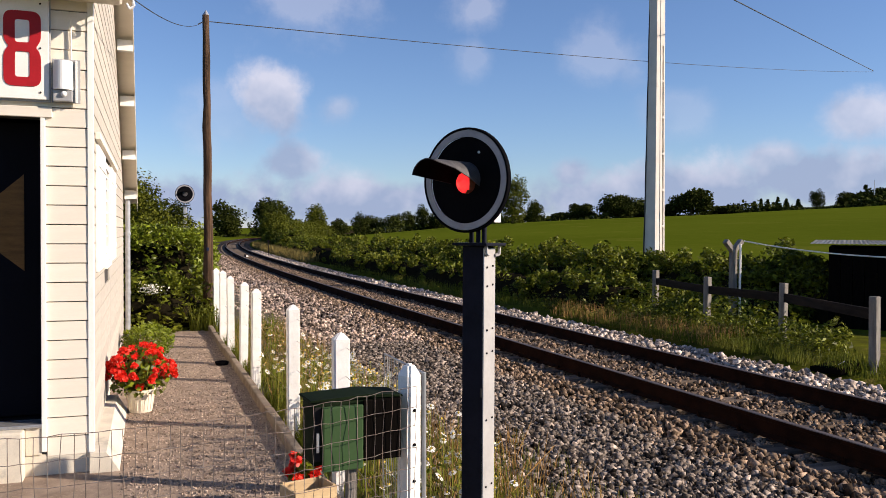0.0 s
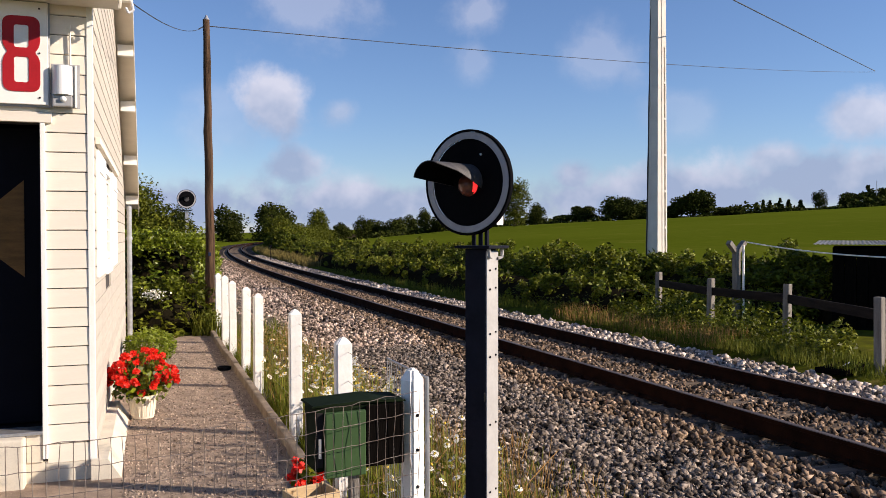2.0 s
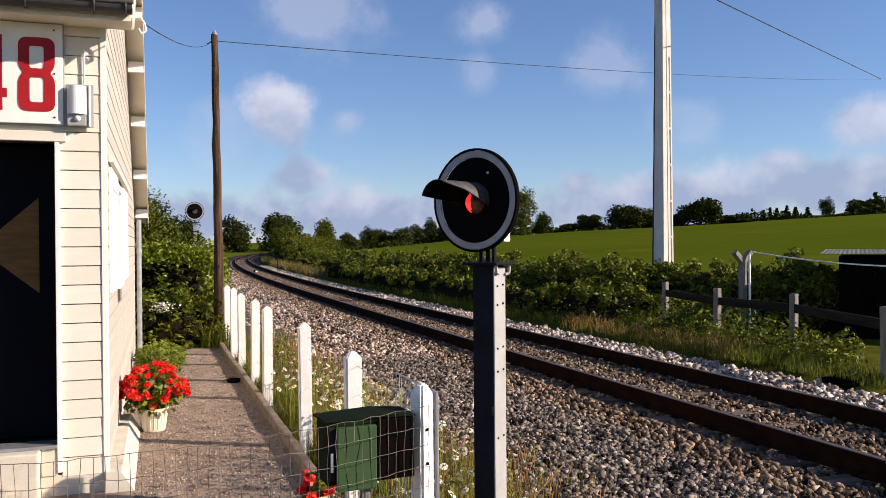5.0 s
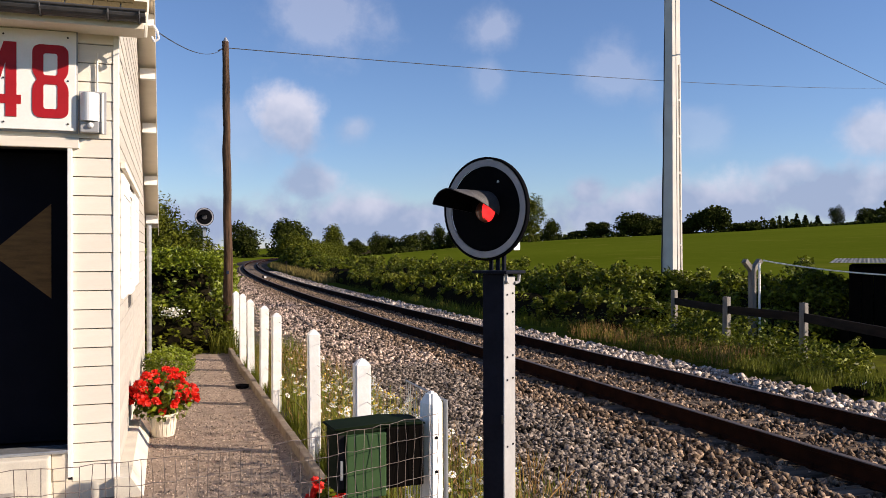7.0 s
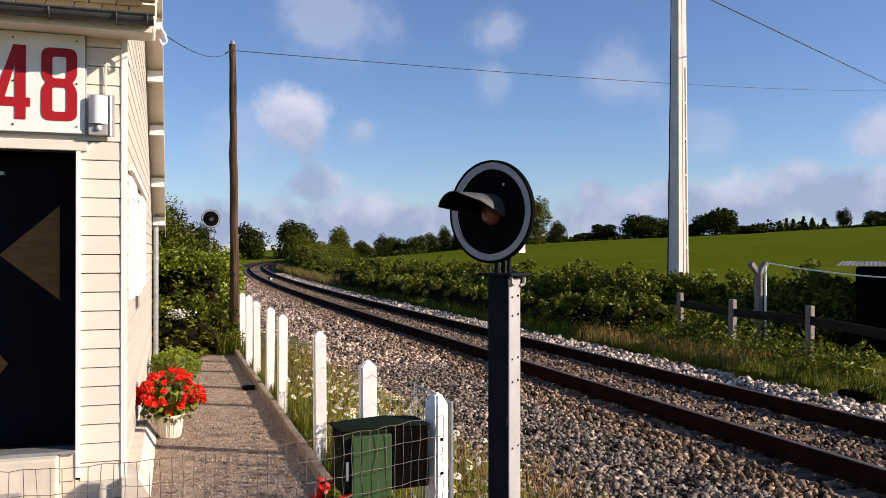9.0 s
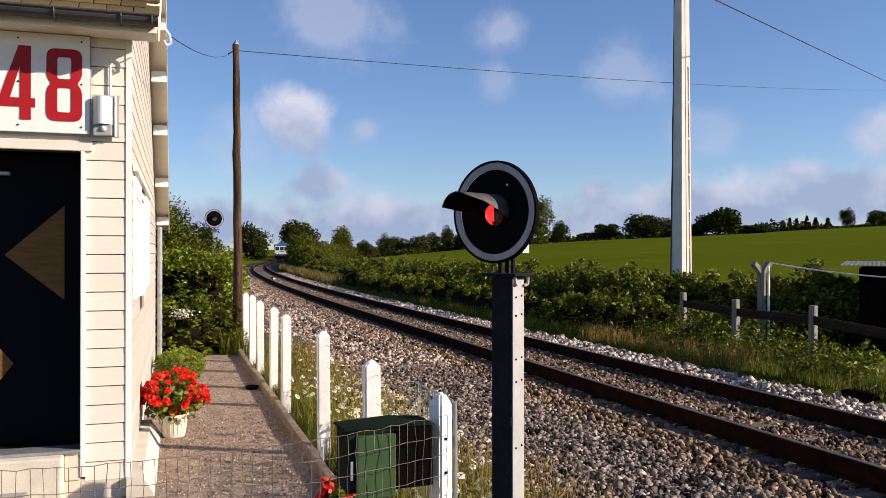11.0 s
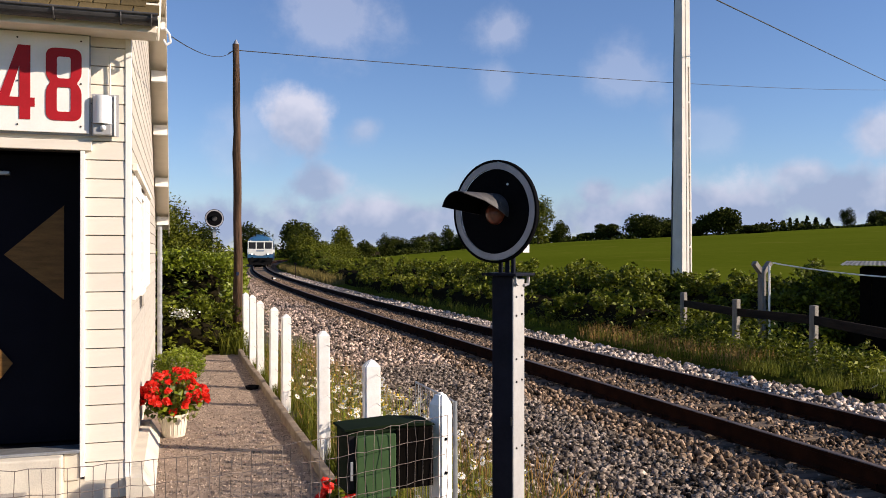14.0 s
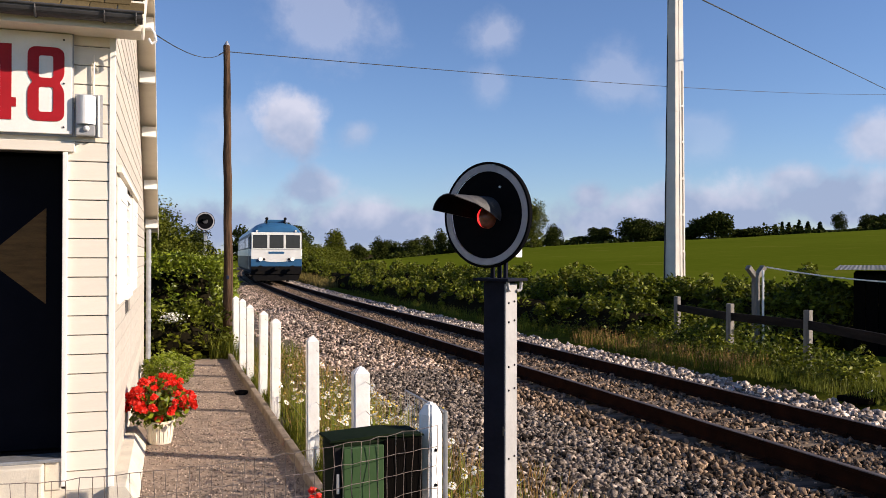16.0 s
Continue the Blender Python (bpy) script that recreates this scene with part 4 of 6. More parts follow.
    for k in range(1, 8):
        zz = win[2] + (win[3] - win[2]) * k / 8
        part("window_bar", box(-0.03, -0.012, win[0] + 0.062, win[1] - 0.062, zz - 0.008, zz + 0.008), "white", w)
    for a, b in ((win[0] - 1.28, win[0] - 0.20), (win[1] + 0.17, win[1] + 1.32)):
        s = part("shutter", box(-0.004, 0.018, a, b, win[2] - 0.03, win[3] + 0.02, 0.004), "white", h, "white painted shutter folded back")
        for zz in (win[2] + 0.12, win[3] - 0.12):
            part("hinge", box(0.0185, 0.024, a + 0.04, b - 0.02, zz - 0.018, zz + 0.018), "white", s)
    part("shutter_rail", box(-0.002, 0.034, win[0] - 1.36, win[1] + 1.34, win[3] + 0.05, win[3] + 0.10, 0.004), "siding", h, "cream rail over window and shutters")
    # roof: tiles in courses on two slopes, soffits, brackets, gutter
    over = 0.26

    def slope(y0, z0, y1, z1, name):
        bm = bmesh.new()
        d = Vector((0, y1 - y0, z1 - z0)).normalized()
        nrm = Vector((0, -d.z, d.y))
        if nrm.z < 0:
            nrm = -nrm
        vs = []
        for k in (0.0, 0.05):
            for x, y, zz in ((-4.4, y0, z0), (0.185, y0, z0), (0.185, y1, z1), (-4.4, y1, z1)):
                vs.append(bm.verts.new(Vector((x, y, zz)) + nrm * k))
        for q in ((0, 3, 2, 1), (4, 5, 6, 7), (0, 1, 5, 4), (1, 2, 6, 5), (2, 3, 7, 6), (3, 0, 4, 7)):
            bm.faces.new([vs[i] for i in q])
        return part(name, bm, "siding", h), d, nrm

    front, d, nrm = slope(-over, EAVE + 0.02 - over * 0.62, RIDGE_Y, ridge_z + 0.02, "front_roof")
    rear_k = (REAR_EAVE - ridge_z) / (DEPTH - RIDGE_Y)
    slope(RIDGE_Y + 0.01, ridge_z + 0.02, DEPTH + 0.3, ridge_z + 0.02 + rear_k * (DEPTH + 0.3 - RIDGE_Y), "rear_roof")
    tile_me = bpy.data.meshes.new("roof_tile")
    bm = bmesh.new()
    box_into(bm, 0, 0.162, 0, 0.24, 0, 0.014, 0.003)
    bm.to_mesh(tile_me)
    bm.free()
    tile_me.materials.append(M["tile"])
    base = Matrix.Translation((0, -over - 0.03, EAVE + 0.02 - (over + 0.03) * 0.62)) @ pose(0, 0, 0, math.degrees(math.atan(0.62)), 0, 0)
    for row in range(9):
        for c in range(14):
            ob = new("roof_tile", tile_me)
            ob.parent = front
            ob.matrix_local = base @ Matrix.Translation((0.205 - 0.17 * (c + 1) - (0.085 if row % 2 else 0) + g.uniform(-0.003, 0.003), row * 0.155, 0.055 + g.uniform(0, 0.003))) @ pose(0, 0, 0, -2.6 + g.uniform(-0.5, 0.5), 0, g.uniform(-0.6, 0.6))
    covers = bmesh.new()
    for row in range(9, 20):
        box_into(covers, -2.2, 0.195, row * 0.155, row * 0.155 + 0.24, 0.055, 0.069, 0.0)
    covers.transform(base)
    part("upper_tiles", covers, "tile", front)
    # eave board, gutter and brackets
    ez = EAVE - over * 0.62
    part("fascia", box(-4.4, 0.18, -over - 0.026, -over - 0.002, ez - 0.055, ez + 0.045, 0.004), "siding", h)
    part("soffit", box(-4.4, 0.175, -over - 0.001, -0.002, ez - 0.045, ez - 0.028), "siding", h)
    gut = bmesh.new()
    ring = [(-over - 0.085 + 0.06 * math.cos(a), ez + 0.035 + 0.06 * math.sin(a)) for a in np.linspace(math.pi, 2 * math.pi, 11)]
    inner = [(-over - 0.085 + 0.054 * math.cos(a), ez + 0.035 + 0.054 * math.sin(a)) for a in np.linspace(2 * math.pi, math.pi, 11)]
    loop = ring + inner
    A = [gut.verts.new((-4.4, y, z)) for y, z in loop]
    B = [gut.verts.new((0.19, y, z)) for y, z in loop]
    for i in range(len(loop)):
        gut.faces.new((A[i], A[(i + 1) % len(loop)], B[(i + 1) % len(loop)], B[i]))
    gut.faces.new(B)
    tube_into(gut, (-4.4, -over - 0.147, ez + 0.037), (0.192, -over - 0.147, ez + 0.037), 0.009, seg=8)
    part("gutter", gut, "gutter", h, "dark half-round metal gutter", smooth=False)
    for x in (0.15, -0.04, -0.44, -0.84, -1.24):
        c = bmesh.new()
        pts = [(-over - 0.085 + 0.064 * math.cos(a), ez + 0.035 + 0.064 * math.sin(a)) for a in np.linspace(math.pi, 2 * math.pi, 9)]
        for (ya, za), (yb, zb) in zip(pts, pts[1:]):
            tube_into(c, (x, ya, za), (x, yb, zb), 0.008, seg=6)
        part("gutter_bracket", c, "gutter", h)
    # verge: bargeboards and purlin ends
    def verge(y0, z0, y1, z1):
        bm = bmesh.new()
        vs = []
        for x in (0.187, 0.198):
            vs.append([bm.verts.new((x, y, z)) for y, z in ((y0, z0 - 0.10), (y1, z1 - 0.10), (y1, z1 + 0.06), (y0, z0 + 0.06))])
        bm.faces.new(vs[0])
        bm.faces.new(vs[1])
        for i in range(4):
            bm.faces.new((vs[0][i], vs[0][(i + 1) % 4], vs[1][(i + 1) % 4], vs[1][i]))
        part("bargeboard", bm, "siding", h)

    verge(-over, ez, RIDGE_Y, ridge_z)
    verge(RIDGE_Y + 0.002, ridge_z, DEPTH + 0.3, ridge_z + rear_k * (DEPTH + 0.3 - RIDGE_Y))
    for y in (3.05, 3.72, 4.50, 5.42, 6.48, 7.40):
        zz = ridge_z + rear_k * (y - RIDGE_Y)
        part("purlin_end", box(0.012, 0.186, y - 0.05, y + 0.05, zz - 0.15, zz - 0.02, 0.006), "white", h, "white painted purlin end")
    rp = bmesh.new()
    tube_into(rp, (0.06, DEPTH - 0.10, 0.05), (0.06, DEPTH - 0.10, REAR_EAVE - 0.12), 0.038, seg=12)
    tube_into(rp, (0.06, DEPTH - 0.10, REAR_EAVE - 0.12), (0.06, DEPTH + 0.22, REAR_EAVE - 0.02), 0.038, seg=12)
    dp = part("downpipe", rp, "galv", h, "grey zinc downpipe")
    for zz in (0.7, 1.6):
        part("pipe_collar", tube((0.06, DEPTH - 0.10, zz - 0.02), (0.06, DEPTH - 0.10, zz + 0.02), 0.046, seg=12), "galv", dp)
    # outdoor lamp on the front wall
    lamp = thing("wall_lamp", "white half-round outdoor lamp with a motion sensor", "wall lamp", HOUSE)
    part("back_plate", box(-0.245, -0.070, -0.030, -0.0245, 2.492, 2.782, 0.003), "grey_plastic", lamp)
    part("side_strip", box(-0.100, -0.088, -0.050, -0.0305, 2.495, 2.775, 0.002), "white", lamp)
    cover = bmesh.new()
    arc = [(-0.175 + 0.062 * math.cos(a), -0.0305 - 0.075 * math.sin(a)) for a in np.linspace(0, math.pi, 15)]
    A = [cover.verts.new((x, y, 2.575)) for x, y in arc]
    B = [cover.verts.new((x, y, 2.765)) for x, y in arc]
    for i in range(14):
        cover.faces.new((A[i], A[i + 1], B[i + 1], B[i]))
    cover.faces.new(A)
    cover.faces.new(B)
    part("cover", cover, "opal", lamp, smooth=False)
    part("sensor_housing", box(-0.235, -0.115, -0.075, -0.0305, 2.497, 2.572, 0.008), "grey_plastic", lamp)
    eye = bmesh.new()
    bmesh.ops.create_uvsphere(eye, u_segments=14, v_segments=8, radius=0.02, matrix=Matrix.Translation((-0.168, -0.078, 2.545)))
    part("sensor_eye", eye, "opal", lamp, smooth=True)
    part("conduit", tube((-0.130, -0.012, 2.77), (-0.130, -0.012, 3.05), 0.007, seg=8), "siding", lamp)
    # hook and porcelain insulator for the service wire, on the gable
    ins = thing("insulator_hook", "white porcelain insulator on an iron hook", "insulator", HOUSE)
    hook = bmesh.new()
    c0 = Vector((0.206, -0.2, 3.22))
    pts = [c0 + Vector((0, 0, 0)), c0 + Vector((0.03, 0, 0.005)), c0 + Vector((0.055, 0.01, -0.03)), c0 + Vector((0.065, 0.01, -0.085)), c0 + Vector((0.035, 0.01, -0.105)), c0 + Vector((0.018, 0.01, -0.07))]
    for a, b in zip(pts, pts[1:]):
        tube_into(hook, a, b, 0.008, seg=8)
    part("hook", hook, "insulator", ins)


build_house()


# ---- signals ----
def disc_parts(s, zc, light, k=1.0):
    def lathe(name, prof, material, label=""):
        bm = bmesh.new()
        n = 56
        rows = []
        for r, y in prof:
            rows.append([bm.verts.new((k * r * math.cos(2 * math.pi * i / n), y, zc + k * r * math.sin(2 * math.pi * i / n))) for i in range(n)])
        for a, b in zip(rows, rows[1:]):
            for i in range(n):
                bm.faces.new((a[i], a[(i + 1) % n], b[(i + 1) % n], b[i]))
        return part(name, bm, material, s, label)

    lathe("disc", [(0.001, -0.004), (0.207, -0.004), (0.209, -0.001), (0.001, 0.002)], "black", "flat black round target")
    lathe("ring", [(0.2085, -0.004), (0.2085, -0.012), (0.240, -0.012), (0.242, -0.006)], "ring", "grey reflective ring with chips")
    lathe("rim", [(0.2425, -0.014), (0.2510, -0.014), (0.2535, -0.010), (0.2535, 0.008), (0.244, 0.008), (0.2425, -0.008)], "black")
    lathe("housing", [(0.001, 0.14), (0.10, 0.135), (0.13, 0.10), (0.14, 0.004)], "black")
    if light:
        # half-lit ball, added to make the lamp flash as it turns
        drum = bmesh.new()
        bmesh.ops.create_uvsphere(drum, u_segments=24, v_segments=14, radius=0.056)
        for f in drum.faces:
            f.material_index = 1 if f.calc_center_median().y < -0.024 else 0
        lamp = part("revolving_lamp", drum, "red_lens", s, "flashing red lamp, its blink made by a turning half-lit ball", smooth=True)
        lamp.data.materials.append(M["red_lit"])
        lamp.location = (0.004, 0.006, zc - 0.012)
        hood = bmesh.new()
        n = 26
        top, bot = [], []
        for thick, store in ((0.0, top), (0.004, bot)):
            for y in (-0.005, -0.09, -0.19, -0.30):
                k = (-y) / 0.30
                row = []
                for i in range(n + 1):
                    a = math.radians(-22 + 84 * k + (212 - 106 * k) * i / n)
                    r = 0.088 - thick + 0.004 * k
                    row.append(hood.verts.new((r * math.cos(a), y, zc + r * math.sin(a) - 0.006 * k)))
                store.append(row)
        # inner faces take black: the hood's own shade put into colour
        for store in (top, bot):
            for a, b in zip(store, store[1:]):
                for i in range(n):
                    hood.faces.new((a[i], a[i + 1], b[i + 1], b[i])).material_index = 1 if store is bot else 0
        for i in range(n):
            hood.faces.new((top[-1][i], top[-1][i + 1], bot[-1][i + 1], bot[-1][i]))
        for a, b in zip(range(3), range(1, 4)):
            for e in (0, n):
                hood.faces.new((top[a][e], top[b][e], bot[b][e], bot[a][e]))
        part("visor", hood, "visor", s, "scuffed black visor", smooth=False).data.materials.append(M["black"])


SIGNAL_LAMP = []


def build_near_signal():
    s = thing("crossing_signal", "black round level-crossing signal with red lamp on a steel post", "signal", pose(1.564, 3.882, -0.125, 0, 0, -58.0))
    zc = 2.022
    disc_parts(s, zc, True)
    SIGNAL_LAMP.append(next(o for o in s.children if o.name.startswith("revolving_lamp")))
    screws = bmesh.new()
    tube_into(screws, (0.08, -0.005, zc + 0.13), (0.08, -0.010, zc + 0.13), 0.006, seg=8)
    part("screw", screws, "galv", s)
    p = thing("signal_post", "dark navy steel channel post, its sunlit flange painted pale", "signal post", pose(1.605, 3.868, -0.12, 0, 0, -57.0))
    ch = bmesh.new()
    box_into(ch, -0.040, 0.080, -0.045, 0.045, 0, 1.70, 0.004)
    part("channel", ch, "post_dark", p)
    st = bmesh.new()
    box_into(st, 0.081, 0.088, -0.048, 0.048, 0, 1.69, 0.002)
    strip = part("flange", st, "post_lit_grey", p, "steel flange with bolt holes, sunlit tone painted pale grey")
    for z in (0.55, 0.87, 1.19, 1.30, 1.51, 1.60):
        for x in (-0.024, 0.024):
            c = bmesh.new()
            tube_into(c, (0.0882, x, z + (0.006 if x > 0 else 0)), (0.092, x, z + (0.006 if x > 0 else 0)), 0.005, seg=8)
            part("bolt", c, "black", strip)
    part("cap_plate", box(-0.075, 0.125, -0.085, 0.085, 1.702, 1.716, 0.003), "post_dark", p)
    for x in (-0.02, 0.02, 0.055):
        part("stem", tube((x, 0.0, 1.716), (x, 0.0, 1.80), 0.011, seg=8), "post_dark", p)
    for bend in (((0.10, 0.065, 1.70), (0.10, 0.06, 1.66), (0.092, 0.04, 1.655)), ((0.10, -0.05, 1.70), (0.10, -0.045, 1.665), (0.092, -0.02, 1.66))):
        br = bmesh.new()
        for a, b in zip(bend, bend[1:]):
            tube_into(br, a, b, 0.008, seg=6)
        part("bracket", br, "post_lit_grey", p)
    part("tag_plate", box(0.06, 0.064, 0.075, 0.130, 1.815, 1.885, 0.001), "white", p)
    part("wire_stub", tube((0.080, -0.056, 0.985), (0.10, -0.085, 1.03), 0.004, seg=6), "cable", p)
    part("foot", box(-0.12, 0.12, -0.12, 0.12, -0.06, 0.03, 0.01), "concrete", p)


def build_far_signal():
    s = thing("crossing_signal", "round crossing signal with a pale ring seen over the hedge", "signal", pose(1.13, 21.9, -0.145, 0, 0, 2.0))
    disc_parts(s, 2.70, False, 0.92)
    part("lamp_face", tube((0, -0.03, 2.70), (0, -0.006, 2.70), 0.055, 0.065, 20), "visor", s)
    part("visor", box(-0.07, 0.07, -0.14, -0.006, 2.752, 2.760, 0.003), "black", s)
    part("post", box(-0.03, 0.045, 0.03, 0.10, 0, 2.43, 0.004), "galv", s)
    part("cap_plate", box(-0.15, 0.13, -0.02, 0.16, 2.41, 2.425), "post_dark", s)


build_near_signal()
build_far_signal()


# ---- green letter box on the wire fence ----
def build_green_box():
    b = thing("green_box", "dark green plastic box hung on the wire fence", "box", pose(0.934, 3.62, 0.678, 0, 0, 4))
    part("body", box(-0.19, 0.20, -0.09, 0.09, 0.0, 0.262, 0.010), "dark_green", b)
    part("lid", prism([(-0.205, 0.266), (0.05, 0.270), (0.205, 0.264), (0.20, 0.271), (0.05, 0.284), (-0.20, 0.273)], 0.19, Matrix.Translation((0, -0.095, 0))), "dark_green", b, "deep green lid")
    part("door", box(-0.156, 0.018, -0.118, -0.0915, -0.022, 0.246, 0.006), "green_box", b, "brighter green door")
    # flat strip for the gap beside the door, its shade painted dark
    part("side_recess", box(-0.187, -0.160, -0.097, -0.0912, 0.02, 0.245, 0.002), "room", b)
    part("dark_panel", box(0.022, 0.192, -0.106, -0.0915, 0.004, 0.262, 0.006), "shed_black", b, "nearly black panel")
    part("handle", box(-0.181, -0.168, -0.106, -0.098, 0.06, 0.14, 0.003), "galv", b)
    part("prop", box(-0.02, 0.02, -0.02, 0.02, -0.80, -0.001, 0.004), "timber", b)


build_green_box()


# ---- poles and cables ----
def build_poles():
    p = thing("utility_pole", "leaning weathered brown wooden utility pole", "utility pole", pose(1.13, 14.75, 0.02))
    bm = bmesh.new()
    g = rng(6)
    rows = []
    for k in range(15):
        z = k * 0.375
        c = Vector((0.045 * (1 - z / 5.25) + g.uniform(-0.008, 0.008), g.uniform(-0.008, 0.008), z))
        r = (0.083 - 0.026 * z / 5.25) * g.uniform(0.94, 1.06)
        rows.append([bm.verts.new(c + Vector((r * math.cos(a) * g.uniform(0.94, 1.06), r * math.sin(a), 0))) for a in np.linspace(0, 2 * math.pi, 15)[:-1]])
    for a, b in zip(rows, rows[1:]):
        for i in range(14):
            bm.faces.new((a[i], a[(i + 1) % 14], b[(i + 1) % 14], b[i]))
    bm.faces.new(rows[-1])
    part("trunk", bm, "pole_wood", p, smooth=True)
    part("pole_cap", tube((0, 0, 5.25), (0, 0, 5.33), 0.055, 0.012, 12), "galv", p)
    part("hook", tube((-0.05, -0.02, 5.13), (-0.13, -0.02, 5.08), 0.010, seg=6), "cable", p)
    part("number_plate", box(0.0, 0.045, -0.092, -0.082, 1.28, 1.34, 0.004), "train_navy", p, "small blue plate")


build_poles()


def sweep(name, pts, r, parent, k=6):
    """An upright cable through the points, as one tube."""
    verts = [(q.x + r * math.cos(2 * math.pi * i / k), q.y + r * math.sin(2 * math.pi * i / k), q.z) for q in pts for i in range(k)]
    faces = [(j * k + i, j * k + (i + 1) % k, (j + 1) * k + (i + 1) % k, (j + 1) * k + i) for j in range(len(pts) - 1) for i in range(k)]
    return put_mesh(name, verts, faces, "cable", parent, smooth=True)


def build_pylon():
    p = thing("concrete_pylon", "tall pale concrete power pole with a laddered web", "power pole", pose(15.16, 22.2, -0.1, 0, 0, 12) @ Matrix.Diagonal((0.85, 1, 1, 1)))
    H_ = 11.5

    def taper(x0, x1, y0, y1, x2, x3, y2, y3, z0=0.0, z1=H_):
        bm = bmesh.new()
        a = [bm.verts.new(q) for q in ((x0, y0, z0), (x1, y0, z0), (x1, y1, z0), (x0, y1, z0))]
        b = [bm.verts.new(q) for q in ((x2, y2, z1), (x3, y2, z1), (x3, y3, z1), (x2, y3, z1))]
        bm.faces.new(a)
        bm.faces.new(b)
        for i in range(4):
            bm.faces.new((a[i], a[(i + 1) % 4], b[(i + 1) % 4], b[i]))
        return bm

    part("rear_leg", taper(-0.24, -0.02, -0.165, 0.30, -0.18, -0.04, -0.11, 0.20), "pylon", p)
    part("front_leg", taper(0.00, 0.11, -0.18, 0.30, -0.03, 0.05, -0.12, 0.22), "pylon", p)
    part("outer_leg", taper(0.19, 0.25, -0.18, 0.30, 0.12, 0.17, -0.12, 0.22), "pylon", p)
    part("web", taper(0.11, 0.19, 0.02, 0.12, 0.05, 0.12, 0.0, 0.08, 0.0, H_), "pylon", p)
    for k in range(9):
        z = 0.8 + k * 1.12
        s = 1 - z / H_ * 0.42
        part("rung", box(0.11 * s, 0.22 * s, -0.19 * s, -0.10 * s, z, z + 0.07, 0.005), "pylon", p)
    part("solid_head", taper(0.045, 0.15, -0.14, 0.1, 0.04, 0.13, -0.12, 0.1, 7.55, H_), "pylon", p)
    pts = [Vector((-0.27 + 0.010 * z + 0.01 * math.sin(z * 3), 0.30 - 0.012 * z, z)) for z in np.linspace(0.2, H_, 26)]
    sweep("riser_cable", pts, 0.022, p)
    pts = [Vector((0.285 - 0.010 * z + (0.05 if 5 < z < 6.2 else 0), -0.02, z)) for z in np.linspace(3.5, 8.0, 16)]
    sweep("earth_wire", pts, 0.010, p)


build_pylon()


def cable(name, a, b, sag, r, label, material="cable"):
    a, b = Vector(a), Vector(b)
    n, k = 32, 6
    side = (b - a).cross(Vector((0, 0, 1))).normalized()
    verts, faces = [], []
    for j in range(n + 1):
        s = j / n
        p = a.lerp(b, s) - Vector((0, 0, sag * 4 * s * (1 - s)))
        for i in range(k):
            q = 2 * math.pi * i / k
            verts.append(tuple(p + side * r * math.cos(q) + Vector((0, 0, r * math.sin(q)))))
    for j in range(n):
        faces += [(j * k + i, j * k + (i + 1) % k, (j + 1) * k + (i + 1) % k, (j + 1) * k + i) for i in range(k)]
    return tagged(put_mesh(name, verts, faces, material), label, "cable")


POLE_TOP = Vector((1.13, 14.75, 5.17))
cable("service_cable", (0.040, 6.07, 3.185), POLE_TOP + Vector((-0.05, 0, -0.02)), 0.12, 0.004, "thin black service cable from house to pole")
cable("overhead_cable", POLE_TOP, (38.2, 35.4, 10.6), 0.22, 0.008, "long thin black overhead cable crossing the line")
cable("overhead_cable", (-31.8, -12.4, 4.43), (38.2, 35.4, 10.65), 0.08, 0.017, "thick black overhead cable running to the far pole")


# ---- plants ----
def grow(name, label, category, kind=""):
    return thing(name, label, category, None, "", kind)


def hedge_points(g, n, axis, half_w, height, z0, bumps):
    """Leaf places of a bushy bank that follows axis(s), s from 0 to 1: many clumps, each a hollow tuft, with gaps between."""
    per = 110
    m = n // per
    s = g.uniform(0, 1, m)
    x, y = axis(s)
    lump = 0.5 + 0.5 * np.sin(s * bumps * 6.3 + 1.3 * np.sin(s * bumps * 2.9)) * np.cos(s * bumps * 3.7 + 0.6)
    a = g.uniform(0.0, math.pi, m)
    r = 1 - np.abs(g.normal(0, 0.16, m))
    h = height * (0.74 + 0.34 * lump + 0.09 * g.normal(0, 1, m).clip(-1.5, 1.8))
    w = half_w * (0.75 + 0.35 * lump)
    c = np.stack([x + np.cos(a) * w * r, y, z0 + np.maximum(0.04, np.sin(a) ** 0.6 * h * r)], 1)
    d = g.normal(size=(m, per, 3))
    d /= np.linalg.norm(d, axis=2, keepdims=True)
    rad = height * g.uniform(0.08, 0.18, (m, 1, 1)) * g.uniform(0.55, 1.1, (m, per, 1))
    p = (c[:, None] + d * rad * np.array([1.0, 1.2, 1.15])).reshape(-1, 3)
    p[:, 2] = np.maximum(p[:, 2], z0 + 0.02)
    return p


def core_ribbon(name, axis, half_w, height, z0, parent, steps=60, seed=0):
    """The dark inside of a hedge, uneven, with its inner shade put into the colour."""
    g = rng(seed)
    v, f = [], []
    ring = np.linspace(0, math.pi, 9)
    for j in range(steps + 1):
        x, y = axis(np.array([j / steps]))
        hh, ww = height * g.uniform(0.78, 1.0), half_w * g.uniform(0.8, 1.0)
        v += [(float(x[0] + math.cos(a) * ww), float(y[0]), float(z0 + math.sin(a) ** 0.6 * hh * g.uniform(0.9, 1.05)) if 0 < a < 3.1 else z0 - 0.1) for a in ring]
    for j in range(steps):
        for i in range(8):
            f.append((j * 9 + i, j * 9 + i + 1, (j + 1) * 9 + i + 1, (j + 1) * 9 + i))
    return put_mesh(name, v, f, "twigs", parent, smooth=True)


